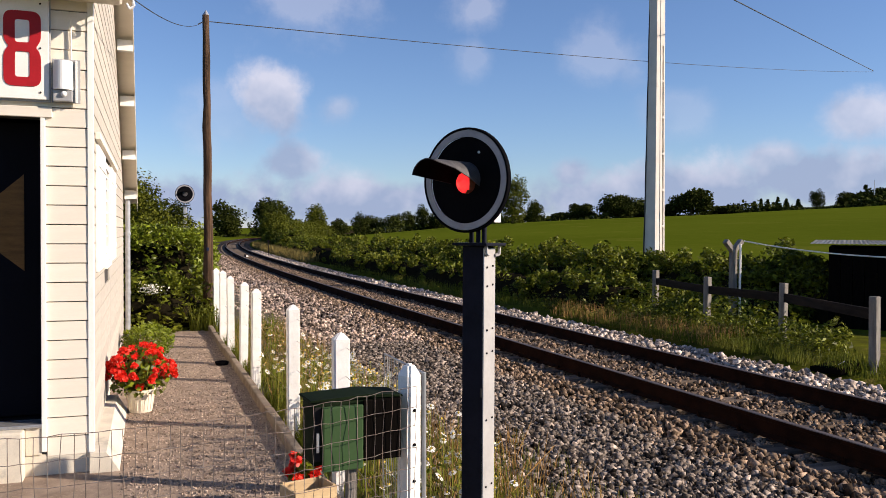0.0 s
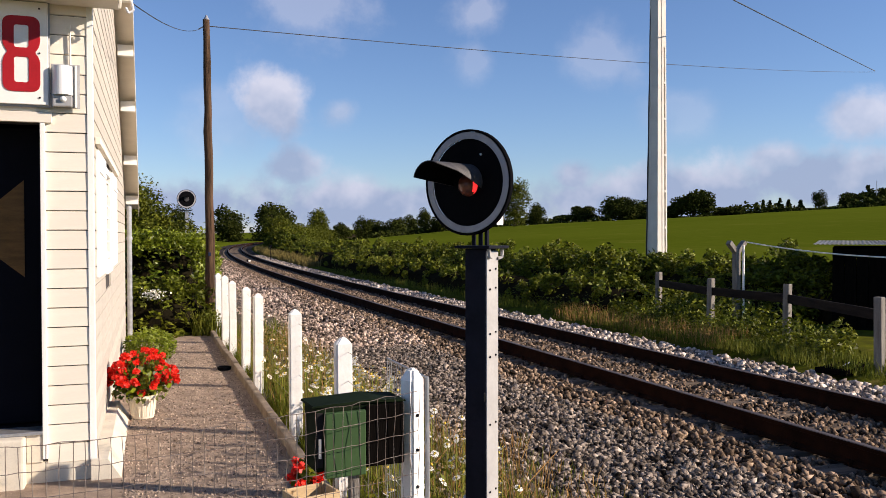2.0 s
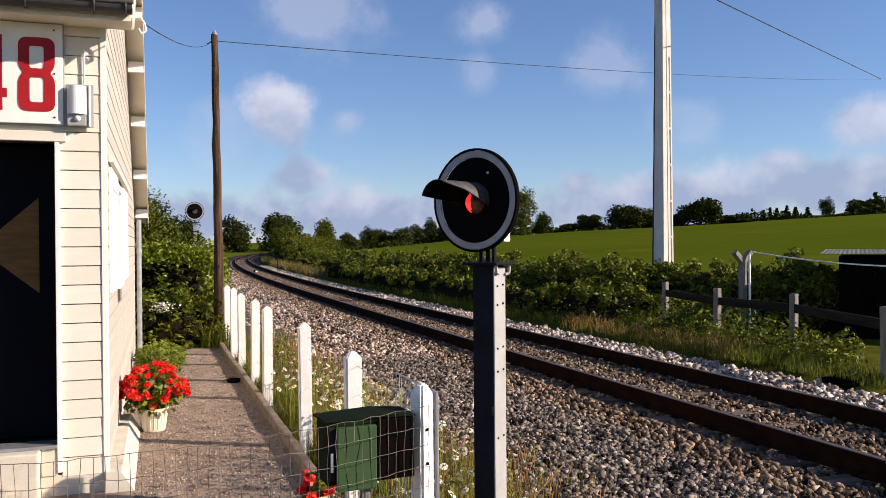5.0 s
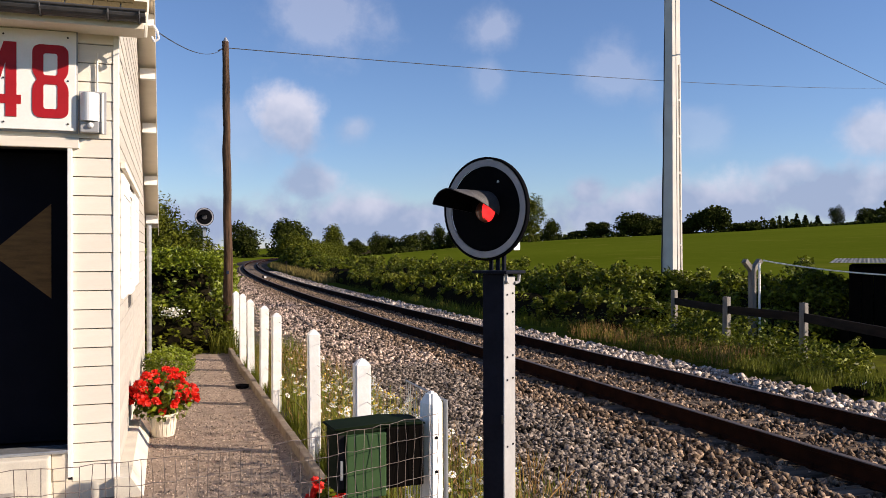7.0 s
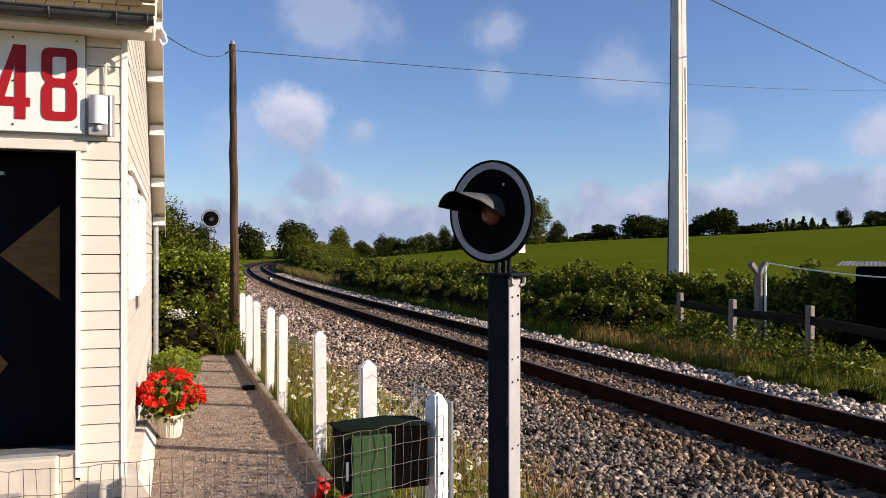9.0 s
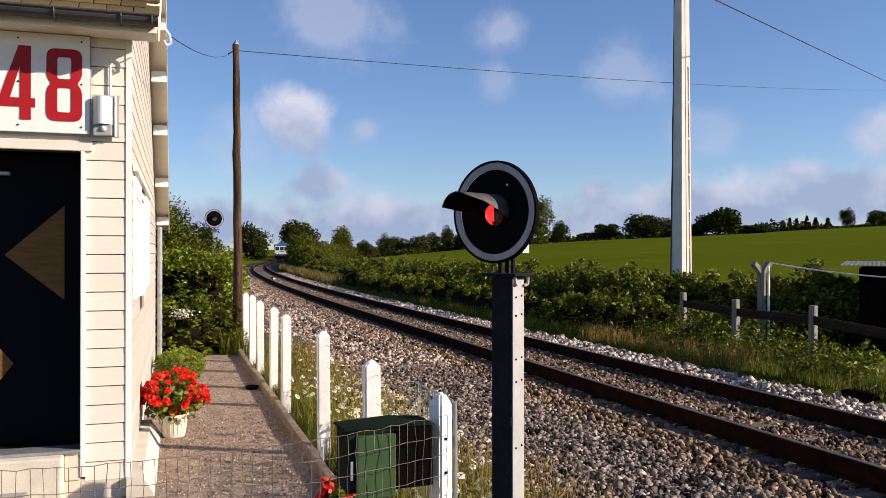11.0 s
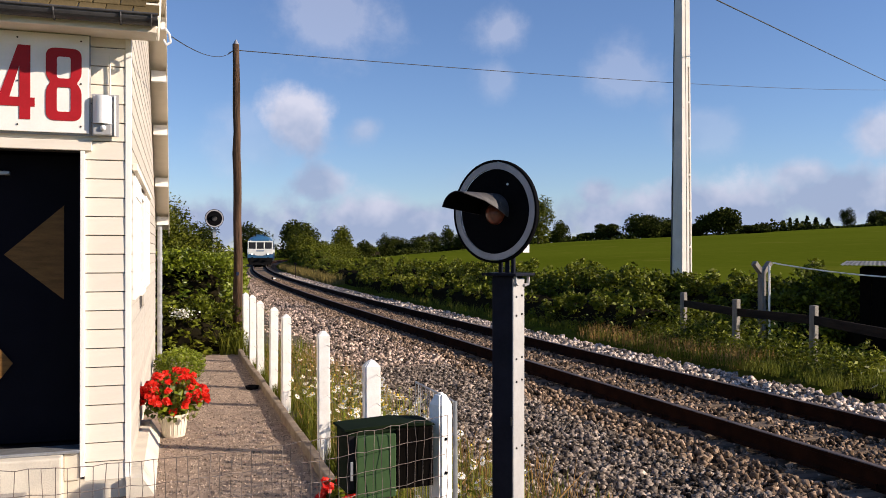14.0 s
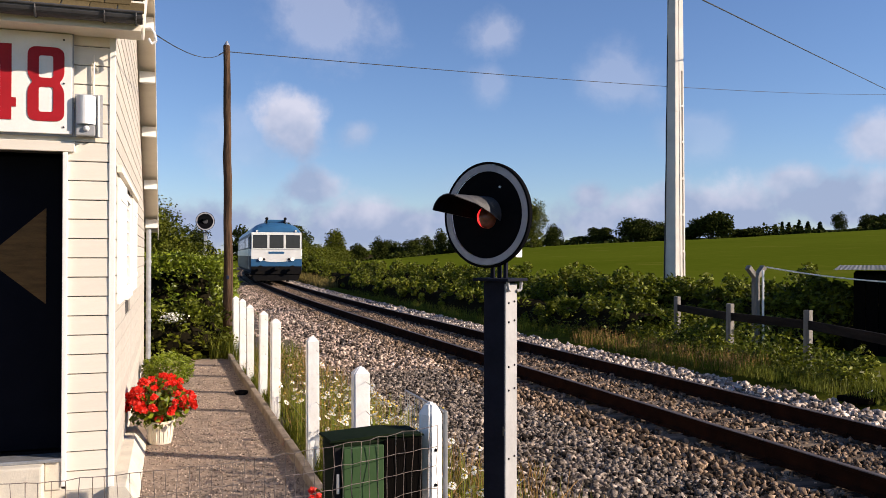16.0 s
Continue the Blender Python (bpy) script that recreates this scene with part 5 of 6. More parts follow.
def shoots(parent, axis, half_w, height, count, seed):
    """Upright leafy shoots that stand out of a hedge, with drooping leaves along each stem."""
    g = rng(seed)
    stems, leaves = bmesh.new(), []
    for s in g.uniform(0, 1, count):
        x, y = axis(np.array([s]))
        a = g.uniform(0.35, 2.7)
        p = np.array([float(x[0]) - abs(math.cos(a)) * half_w * 0.8 * np.sign(g.uniform(-0.25, 1)), float(y[0]), math.sin(a) ** 0.6 * height * 0.72 - 0.1])
        tip = p + np.array([g.normal(0, 0.10), g.normal(0, 0.10), g.uniform(0.25, 0.55)])
        tube_into(stems, tuple(p), tuple(tip), 0.006, 0.003, 4)
        for k in range(16):
            q = p + (tip - p) * (0.15 + 0.85 * k / 15)
            b = k * 2.4 + g.uniform(0, 0.6)
            w = 0.10 * (1.15 - 0.6 * k / 15)
            leaves.append(q + np.array([math.cos(b) * w, math.sin(b) * w, -0.02]))
    part("stems", stems, "grass", parent)["kind"] = "stuff"
    leaf_cloud("shoot_leaves", np.array(leaves), 0.135, "leaf", seed + 7, parent, aspect=0.42)


def build_line_hedge():
    def axis_of(y0, y1, off0, off1, power=1.0):
        def axis(s):
            y = y0 + (y1 - y0) * s ** power
            o = off0 + (off1 - off0) * s
            return track_x(y) + o, y
        return axis

    runs = [(12.6, 18.4, 7.1, 6.2, 0.95, 1.20, 18000, 0.11, 2, 1.0), (17.6, 33, 5.5, 5.1, 1.10, 1.30, 34000, 0.115, 4, 1.3), (15.5, 40, 3.75, 3.15, 0.85, 0.80, 26000, 0.10, 9, 1.2), (40, 76, 3.5, 4.2, 0.9, 0.95, 14000, 0.13, 9, 1.2), (33, 75, 5.1, 5.2, 1.3, 1.34, 36000, 0.12, 8, 1.4), (75, 150, 5.1, 5.8, 1.7, 1.85, 34000, 0.18, 9, 1.2), (150, 430, 6.0, 8.0, 2.4, 3.0, 16000, 0.55, 14, 1.2)]
    for k, (y0, y1, o0, o1, hw, ht, n, size, bumps, pw) in enumerate(runs):
        h = grow("bramble_hedge", "dense bramble and hazel hedge along the railway line", "hedge")
        g = rng(20 + k)
        ax = axis_of(y0, y1, o0, o1)
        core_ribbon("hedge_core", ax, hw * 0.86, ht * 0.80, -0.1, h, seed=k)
        leaf_cloud("leaves", hedge_points(g, n, axis_of(y0, y1, o0, o1, pw), hw, ht, -0.1, bumps), size, "leaf", 30 + k, h, aspect=0.55)
        if k < 3:
            shoots(h, ax, hw, ht, (70, 110, 60)[k], 300 + k)
    # taller shrubs inside the curve
    g = rng(50)
    for x, y, w, ht in ((15.9, 96, 2.4, 2.7), (18.2, 108, 3.0, 3.0), (13.6, 84, 1.8, 2.3), (16.6, 110, 2.0, 4.2), (21.0, 122, 3.6, 3.3), (24, 134, 4.0, 3.0), (29, 150, 4.5, 3.2)):
        b = grow("shrub", "tall rounded green shrub inside the railway curve", "shrub")
        n = 4600
        d = g.normal(size=(n, 3))
        d /= np.linalg.norm(d, axis=1, keepdims=True)
        r = g.uniform(0.55, 1.05, (n, 1)) * (1 + 0.15 * np.sin(d[:, :1] * 7) * np.cos(d[:, 2:] * 6))
        pts = d * r * np.array([w, w, ht * 0.5]) + np.array([x, y, ht * 0.5])
        leaf_cloud("crown", pts, 0.22, "lime_leaf", 60 + int(y), b, aspect=0.6)
        bm = bmesh.new()
        tube_into(bm, (x, y, -0.3), (x, y, ht * 0.6), 0.12, 0.05, 7)
        part("stem", bm, "bark", b)


build_line_hedge()


def build_garden_hedge():
    h = grow("laurel_hedge", "clipped laurel hedge closing the end of the path", "hedge")
    g = rng(71)
    n = 24000
    # a block with rounded top: points near its skin
    u = g.uniform(-1, 1, (n, 3))
    k = g.integers(0, 3, n)
    for i in range(3):
        m = k == i
        u[m, i] = np.sign(u[m, i]) * (1 - np.abs(g.normal(0, 0.06, m.sum())))
    u /= np.maximum(1, (np.abs(u) ** 6).sum(1, keepdims=True) ** (1 / 6))
    size = np.array([1.28, 0.75, 0.90])
    lump = 1 + 0.05 * np.sin(u[:, :1] * 9 + u[:, 2:] * 5)
    pts = u * size * lump + np.array([-0.05, 16.3, 0.80])
    # shoots stand in tufts with hollows between them
    tuft = np.sin(pts[:, 0] * 13 + 2 * np.sin(pts[:, 2] * 9)) * np.sin(pts[:, 2] * 17 + pts[:, 0] * 4)
    high = pts[:, 2] > 1.50
    pts = pts[(tuft > -0.02) | high | (g.uniform(0, 1, n) < 0.08)]
    leaf_cloud("leaves", pts, 0.098, "laurel", 72, h, aspect=0.40)
    # sunlit top of the hedge, put into brighter and yellower leaves
    young = np.stack([g.uniform(-1.28, 1.16, 4200), 15.50 + 1.3 * g.uniform(0, 1, 4200) ** 1.6, 1.62 + g.normal(0, 0.06, 4200)], 1)
    young[:, 2] -= 0.16 * np.exp(-(young[:, 1] - 15.5) * 9) + 0.10 * np.abs(young[:, 0] / 1.25) ** 4
    leaf_cloud("young_growth", young, 0.085, "bright_leaf", 76, h, "brighter leaves painted for the sunlit hedge top", aspect=0.42, up=-0.6)
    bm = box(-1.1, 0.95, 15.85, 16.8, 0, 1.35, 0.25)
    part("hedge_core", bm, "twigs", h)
    e = grow("laurel_hedge", "bright young laurel growth beside the utility pole", "hedge")
    pts = g.normal(0, 1, (2200, 3)) * np.array([0.085, 0.4, 0.36]) + np.array([1.36, 17.4, 0.85])
    pts[:, 2] = np.abs(pts[:, 2])
    leaf_cloud("leaves", pts, 0.11, "bright_leaf", 73, e, aspect=0.45)
    s = grow("garden_shrub", "low leafy garden shrub with cream flowers at the path end", "shrub")
    d = g.normal(size=(6500, 3))
    d /= np.linalg.norm(d, axis=1, keepdims=True)
    d = d[(np.sin(d[:, 0] * 14 + 3 * d[:, 1]) * np.sin(d[:, 2] * 12 + 2 * d[:, 0]) > 0.05) | (d[:, 2] > 0.6)]
    pts = d * g.uniform(0.75, 1.06, (len(d), 1)) * np.array([1.0, 0.55, 0.62]) * (1 + 0.10 * np.sin(d[:, :1] * 11)) + np.array([0.38, 14.75, 0.30])
    pts[:, 2] = np.maximum(pts[:, 2], 0.02)
    leaf_cloud("leaves", pts, 0.095, "leaf", 74, s, aspect=0.45)
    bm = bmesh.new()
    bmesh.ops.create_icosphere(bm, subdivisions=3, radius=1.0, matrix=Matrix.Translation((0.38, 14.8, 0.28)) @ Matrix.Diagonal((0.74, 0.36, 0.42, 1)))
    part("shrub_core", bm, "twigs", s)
    fl = g.normal(0, 1, (130, 3)) * np.array([0.11, 0.05, 0.045]) + np.array([0.24, 14.22, 0.70])
    leaf_cloud("flowers", fl, 0.036, "daisy", 75, s, aspect=0.9)["kind"] = "stuff"
    b = grow("shrub", "soft bright green bush before the far signal", "shrub")
    d = g.normal(size=(7000, 3))
    d /= np.linalg.norm(d, axis=1, keepdims=True)
    pts = d * g.uniform(0.7, 1.05, (7000, 1)) * np.array([1.05, 0.7, 1.05]) * (1 + 0.12 * np.sin(d[:, :1] * 8 + d[:, 2:] * 5)) + np.array([0.62, 20.0, 0.92])
    leaf_cloud("leaves", pts[pts[:, 2] > 0], 0.075, "lime_leaf", 78, b, aspect=0.5)
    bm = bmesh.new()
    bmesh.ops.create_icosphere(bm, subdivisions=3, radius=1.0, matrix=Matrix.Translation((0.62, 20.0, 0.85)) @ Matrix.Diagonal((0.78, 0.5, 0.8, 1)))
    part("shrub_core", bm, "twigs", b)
    w = grow("weeds", "tangled weeds round the foot of the utility pole", "weeds", "stuff")
    base = np.stack([g.uniform(0.85, 1.5, 900), g.uniform(14.2, 15.4, 900), np.full(900, -0.02)], 1)
    blades("stalks", base, 0.42, 0.014, "grass", 76, w)
    leaf_cloud("leaves", base + np.array([0, 0, 0.12]) + g.uniform(0, 0.25, (900, 1)) * np.array([0, 0, 1]), 0.05, "leaf", 77, w)


build_garden_hedge()


def tree(x, y, height, width, seed, material="dark_leaf", label="", conifer=False, leaves=2200, base=None, size=None):
    """A tapered trunk with limbs and a crown of many clumps of leaves with gaps."""
    g = rng(seed)
    z0 = float(ground_z(x, y)) if base is None else base
    t = grow("conifer" if conifer else "tree", label or "dark broadleaf tree with a rounded uneven crown", "tree")
    bm = bmesh.new()
    th = height * 0.35
    tube_into(bm, (x, y, z0 - 0.3), (x, y, z0 + th), width * 0.045, width * 0.03, 8)
    clumps = []
    if conifer:
        tube_into(bm, (x, y, z0 + th), (x, y, z0 + height * 0.97), width * 0.04, 0.02, 7)
        for k in range(26):
            s = k / 25
            r = width * 0.5 * (1 - s) ** 0.8
            a = g.uniform(0, 6.28)
            clumps.append((x + math.cos(a) * r * 0.6, y + math.sin(a) * r * 0.6, z0 + height * (0.08 + 0.9 * s), max(0.12 * width, r * 0.55), 0.5))
    else:
        for k in range(30):
            d = g.normal(size=3)
            d /= np.linalg.norm(d)
            q = np.array([x, y, z0 + height * 0.44]) + d * np.array([width * 0.36, width * 0.36, height * 0.42]) * g.uniform(0.45, 1.0)
            clumps.append((q[0], q[1], q[2], width * g.uniform(0.16, 0.25), 0.85 * height / max(width, height * 0.8)))
            if k < 8:
                tube_into(bm, (x, y, z0 + th * g.uniform(0.7, 1.0)), tuple(q), width * 0.018, width * 0.006, 6)
    part("trunk", bm, "bark", t)
    per = leaves // len(clumps)
    pts = []
    for cx, cy, cz, r, flat in clumps:
        d = g.normal(size=(per, 3))
        d /= np.linalg.norm(d, axis=1, keepdims=True)
        pts.append(d * r * (0.35 + 0.7 * g.uniform(0, 1, (per, 1)) ** 0.5) * np.array([1, 1, flat]) + np.array([cx, cy, cz]))
    leaf_cloud("crown", np.concatenate(pts), size or width * 0.075, material, seed + 1, t, aspect=0.65)
    return t


def bearing(px_angle, dist):
    a = radians(px_angle)
    return math.sin(a) * dist, math.cos(a) * dist


def build_trees():
    # bearing in degrees from +y, distance, height above the land, width
    for k, (az, d, top, wd, mt) in enumerate([
            (-1.9, 34, 5.0, 4.4, "lime_leaf"), (-0.7, 30, 3.9, 3.2, "lime_leaf"), (0.4, 38, 3.3, 3.2, "lime_leaf"), (1.0, 46, 2.5, 4.0, "lime_leaf"), (-4.5, 30, 4.6, 4.0, "lime_leaf"),
            (2.3, 60, 4.2, 3.2, "dark_leaf"), (8.75, 118, 6.0, 6.0, "dark_leaf")]):
        x, y = bearing(az, d)
        tree(x, y, top, wd, 100 + k * 3, mt, "tall garden tree behind the laurel hedge", leaves=12000, base=-0.1, size=0.11)
    for k, (az, d, top, wd, mt) in enumerate([
            (5.4, 230, 11.0, 11.0, "dark_leaf"), (8.3, 215, 10.8, 11.5, "dark_leaf"), (11.3, 190, 8.2, 7.0, "lime_leaf"), (12.9, 240, 5.8, 7.0, "dark_leaf"),
            (14.3, 260, 7.8, 6.5, "dark_leaf"), (15.2, 270, 6.0, 9.0, "dark_leaf"), (16.6, 265, 6.6, 8.0, "dark_leaf"), (17.6, 270, 6.8, 6.0, "dark_leaf"),
            (18.6, 255, 8.2, 6.0, "dark_leaf"), (19.6, 250, 6.0, 8.0, "dark_leaf"), (24.8, 200, 12.6, 8.0, "lime_leaf"), (26.2, 215, 6.4, 6.0, "dark_leaf"),
            (28.2, 240, 2.6, 9.0, "dark_leaf"), (29.4, 240, 5.0, 9.0, "dark_leaf"), (31.9, 235, 7.4, 12.0, "dark_leaf"), (33.5, 240, 6.0, 9.0, "dark_leaf"),
            (36.6, 235, 8.2, 13.0, "dark_leaf"), (35.0, 238, 4.0, 9.0, "dark_leaf"), (38.8, 245, 2.6, 10.0, "dark_leaf"),
            (44.2, 270, 6.6, 5.0, "dark_leaf"), (46.0, 268, 5.2, 9.0, "dark_leaf"), (47.6, 262, 7.0, 14.0, "dark_leaf"), (48.9, 262, 6.4, 12.0, "dark_leaf")]):
        x, y = bearing(az, d)
        tree(x, y, top, wd, 200 + k * 3, mt, "far broadleaf tree standing on the field's edge", leaves=5200, size=wd * 0.055)
    for k, (az, d, top, wd) in enumerate([(40.5, 262, 3.0, 2.2), (40.9, 262, 3.6, 2.0), (41.3, 264, 3.3, 2.2), (41.9, 266, 3.8, 2.6), (42.4, 266, 3.2, 2.6), (43.1, 268, 3.0, 2.6), (46.9, 262, 6.6, 4.0)]):
        x, y = bearing(az, d)
        tree(x, y, top, wd, 400 + k * 3, "dark_leaf", "far slim conifer on the skyline", conifer=True, leaves=1100, size=0.45)
    # low far hedgerow that closes the field
    h = grow("field_hedge", "low dark hedgerow along the far edge of the field", "hedge", "stuff")
    g = rng(90)
    az = np.radians(g.uniform(3, 56, 9000))
    d = 246 + 14 * np.sin(az * 21) + g.normal(0, 2.0, 9000)
    x, y = np.sin(az) * d, np.cos(az) * d
    z = ground_z(x, y) + np.abs(g.normal(0, 1, 9000)) * (0.7 + 0.6 * np.sin(az * 47))
    leaf_cloud("leaves", np.stack([x, y, z], 1), 1.0, "dark_leaf", 91, h, aspect=0.7)


build_trees()


# ---- right-hand field fence and shed ----
def build_right_fence():
    spots = [(8.78, 8.1), (9.67, 10.68), (9.66, 12.55), (10.25, 15.0)]
    first = None
    for i, (x, y) in enumerate(spots):
        m = pose(x, y, -0.1, 0.6 * (i % 3 - 1), 1.0 * (i % 2), 16 + 2 * (i % 2))
        if first is None:
            bm = box(-0.055, 0.055, -0.05, 0.05, -0.1, 0.96, 0.010)
            first = thing("timber_fence_post", "grey weathered square timber fence post", "fence post", m, "posts of the timber fence")
            part("post", bm, "timber", first)
        else:
            copy_thing(first, m)
    for (xa, ya), (xb, yb) in zip(spots, spots[1:]):
        d = Vector((xb - xa, yb - ya, 0))
        bm = box(0.06, d.length - 0.06, -0.02, 0.02, 0.66, 0.80, 0.008)
        ob = part("fence_rail", bm, "rail_wood")
        ob.matrix_world = pose(xa - 0.0, ya, -0.1, 0, 0, math.degrees(math.atan2(d.y, d.x)))
        tagged(ob, "plank rail of the field fence, its unlit tone painted dark", "fence rail", "rails of the timber fence")
    y_ = thing("forked_post", "tall concrete fence post with forked arms", "fence post", pose(10.55, 12.95, -0.1, 0, 0, 12))
    part("shaft", box(-0.055, 0.055, -0.055, 0.055, -0.1, 1.46, 0.010), "timber", y_)
    for s in (-1, 1):
        bm = bmesh.new()
        box_into(bm, -0.045, 0.045, -0.050, 0.050, 0.0, 0.27, 0.010, Matrix.Translation((s * 0.02, 0, 1.42)) @ pose(0, 0, 0, 0, s * 48, 0))
        part("arm", bm, "timber", y_)
    cable("slack_cable", (10.72, 12.86, 1.50), (14.9, 8.0, 1.66), 0.34, 0.014, "slack pale cable hanging from the forked post", "white")
    part_tube = tube((10.62, 12.84, -0.1), (10.62, 12.84, 1.45), 0.022, seg=8)
    tagged(part("pale_pipe", part_tube, "white"), "thin pale pipe strapped to the forked post", "pipe")


build_right_fence()


def build_shed():
    s = thing("field_shed", "low shed with a corrugated tin roof, black planks for its dark inside", "shed", pose(12.05, 12.15, -0.1, 0, 0, -46))
    W_, D_ = 6.0, 3.0
    part("floor", box(0, W_, 0, D_, -0.1, 0.05), "shed_black", s)
    part("back_wall", box(0, W_, D_ - 0.1, D_, 0.051, 1.50), "shed_black", s)
    for x in (0.0, W_ - 0.1):
        part("side_wall", box(x, x + 0.1, 0.12, D_ - 0.101, 0.051, 1.50), "shed_black", s)
    # planks close the front; the shelter's dark inside is in their colour
    for k in range(30):
        part("plank", box(k * 0.2 + 0.004, k * 0.2 + 0.196, 0.0, 0.03 + 0.006 * (k % 3), 0.051, 1.46 + 0.01 * (k % 4), 0.004), "shed_black", s)
    bm = bmesh.new()
    n = 340
    A = [bm.verts.new((-0.32 + (W_ + 0.5) * i / n, -0.2, 1.56 + 0.005 * math.sin(i * math.pi / 2 + 0.4))) for i in range(n + 1)]
    B = [bm.verts.new((-0.32 + (W_ + 0.5) * i / n, D_ + 0.2, 1.61 + 0.005 * math.sin(i * math.pi / 2 + 0.4))) for i in range(n + 1)]
    for i in range(n):
        bm.faces.new((A[i], A[i + 1], B[i + 1], B[i]))
    bmesh.ops.solidify(bm, geom=bm.faces[:], thickness=0.012)
    part("tin_roof", bm, "tin", s)


build_shed()


# ---- flowers, pots and grass ----
def build_pot(m, r, flowers, label):
    p = thing("flower_pot", label, "flower pot", m)
    bm = bmesh.new()
    n = 40
    rows = []
    for rr, z in ((0.0, 0.0), (0.72, 0.0), (0.80, 0.02), (1.0, 0.88), (1.07, 0.89), (1.07, 1.0), (0.98, 1.0), (0.95, 0.86), (0.0, 0.86)):
        rows.append([bm.verts.new((r * rr * (1 - (0.02 if i % 4 < 2 and 0.03 < z < 0.85 and rr > 0.7 else 0)) * math.cos(2 * math.pi * i / n) if rr else 0.0001 * math.cos(2 * math.pi * i / n),
                                   r * rr * math.sin(2 * math.pi * i / n) if rr else 0.0001 * math.sin(2 * math.pi * i / n), z * r * 1.75)) for i in range(n)])
    for a, b in zip(rows, rows[1:]):
        for i in range(n):
            bm.faces.new((a[i], a[(i + 1) % n], b[(i + 1) % n], b[i]))
    bmesh.ops.remove_doubles(bm, verts=bm.verts[:], dist=0.0004)
    for i in range(0, n, 2):
        a = 2 * math.pi * i / n
        tube_into(bm, (r * 0.83 * math.cos(a), r * 0.83 * math.sin(a), 0.2 * r), (r * 0.985 * math.cos(a), r * 0.985 * math.sin(a), 1.45 * r), r * 0.035, seg=5)
    part("pot", bm, "pot", p)
    return p


def geranium(m, rx, rz, heads, seed, label):
    g = rng(seed)
    f = thing("geranium", label, "plant", m)
    st = bmesh.new()
    petals, leaves = [], []
    for k in range(heads):
        d = g.normal(size=3)
        d[2] = abs(d[2]) * 0.9 - 0.25
        d /= np.linalg.norm(d)
        c = d * np.array([rx, rx, rz]) * g.uniform(0.72, 1.0) + np.array([0, 0, rz * 0.75])
        tube_into(st, (0, 0, 0), tuple(c), 0.003, 0.002, 4)
        q = g.normal(size=(46, 3))
        q /= np.linalg.norm(q, axis=1, keepdims=True)
        q[:, 2] *= 0.75
        petals.append(c + q * g.uniform(0.028, 0.044) * g.uniform(0.5, 1, (46, 1)))
    n = heads * 9
    d = g.normal(size=(n, 3))
    d /= np.linalg.norm(d, axis=1, keepdims=True)
    lv = d * g.uniform(0.3, 0.92, (n, 1)) * np.array([rx, rx, rz]) + np.array([0, 0, rz * 0.62])
    lv = lv[lv[:, 2] > 0.0]
    part("stems", st, "grass", f)
    leaf_cloud("leaves", lv, 0.055, "laurel", seed + 1, f, aspect=0.85)
    leaf_cloud("petals", np.concatenate(petals), 0.031, "petal", seed + 2, f, label="bright red petals", aspect=0.85)["kind"] = "stuff"


build_pot(pose(0.085, 8.15, 0.0), 0.120, True, "ribbed cream plastic flower pot on the gravel path")
geranium(pose(0.075, 8.15, 0.17), 0.31, 0.265, 84, 501, "bushy red geranium growing in a cream pot")


def build_crate():
    c = thing("wooden_crate", "small pale wooden slatted crate by the fence", "crate", pose(0.965, 4.74, -0.03, 0, 0, 14))
    for k in range(3):
        z = 0.02 + k * 0.085
        for y in (-0.10, 0.10):
            part("slat", box(-0.125, 0.125, y - 0.006, y + 0.006, z, z + 0.072, 0.002), "crate", c)
        for x in (-0.125, 0.125):
            part("slat", box(x - 0.006, x + 0.006, -0.0935, 0.0935, z + 0.001, z + 0.071, 0.002), "crate", c)
    for x in (-0.112, 0.112):
        for y in (-0.087, 0.087):
            part("corner_post", box(x - 0.006, x + 0.006, y - 0.006, y + 0.006, 0.0, 0.27), "crate", c)
    part("base", box(-0.118, 0.118, -0.093, 0.093, 0.002, 0.014), "crate", c)


def fence_x(y):
    """Where the timber fence stands beside the line."""
    return np.interp(y, [3.0, 8.1, 10.68, 12.55, 15.0], [8.0, 8.78, 9.67, 9.66, 10.25])


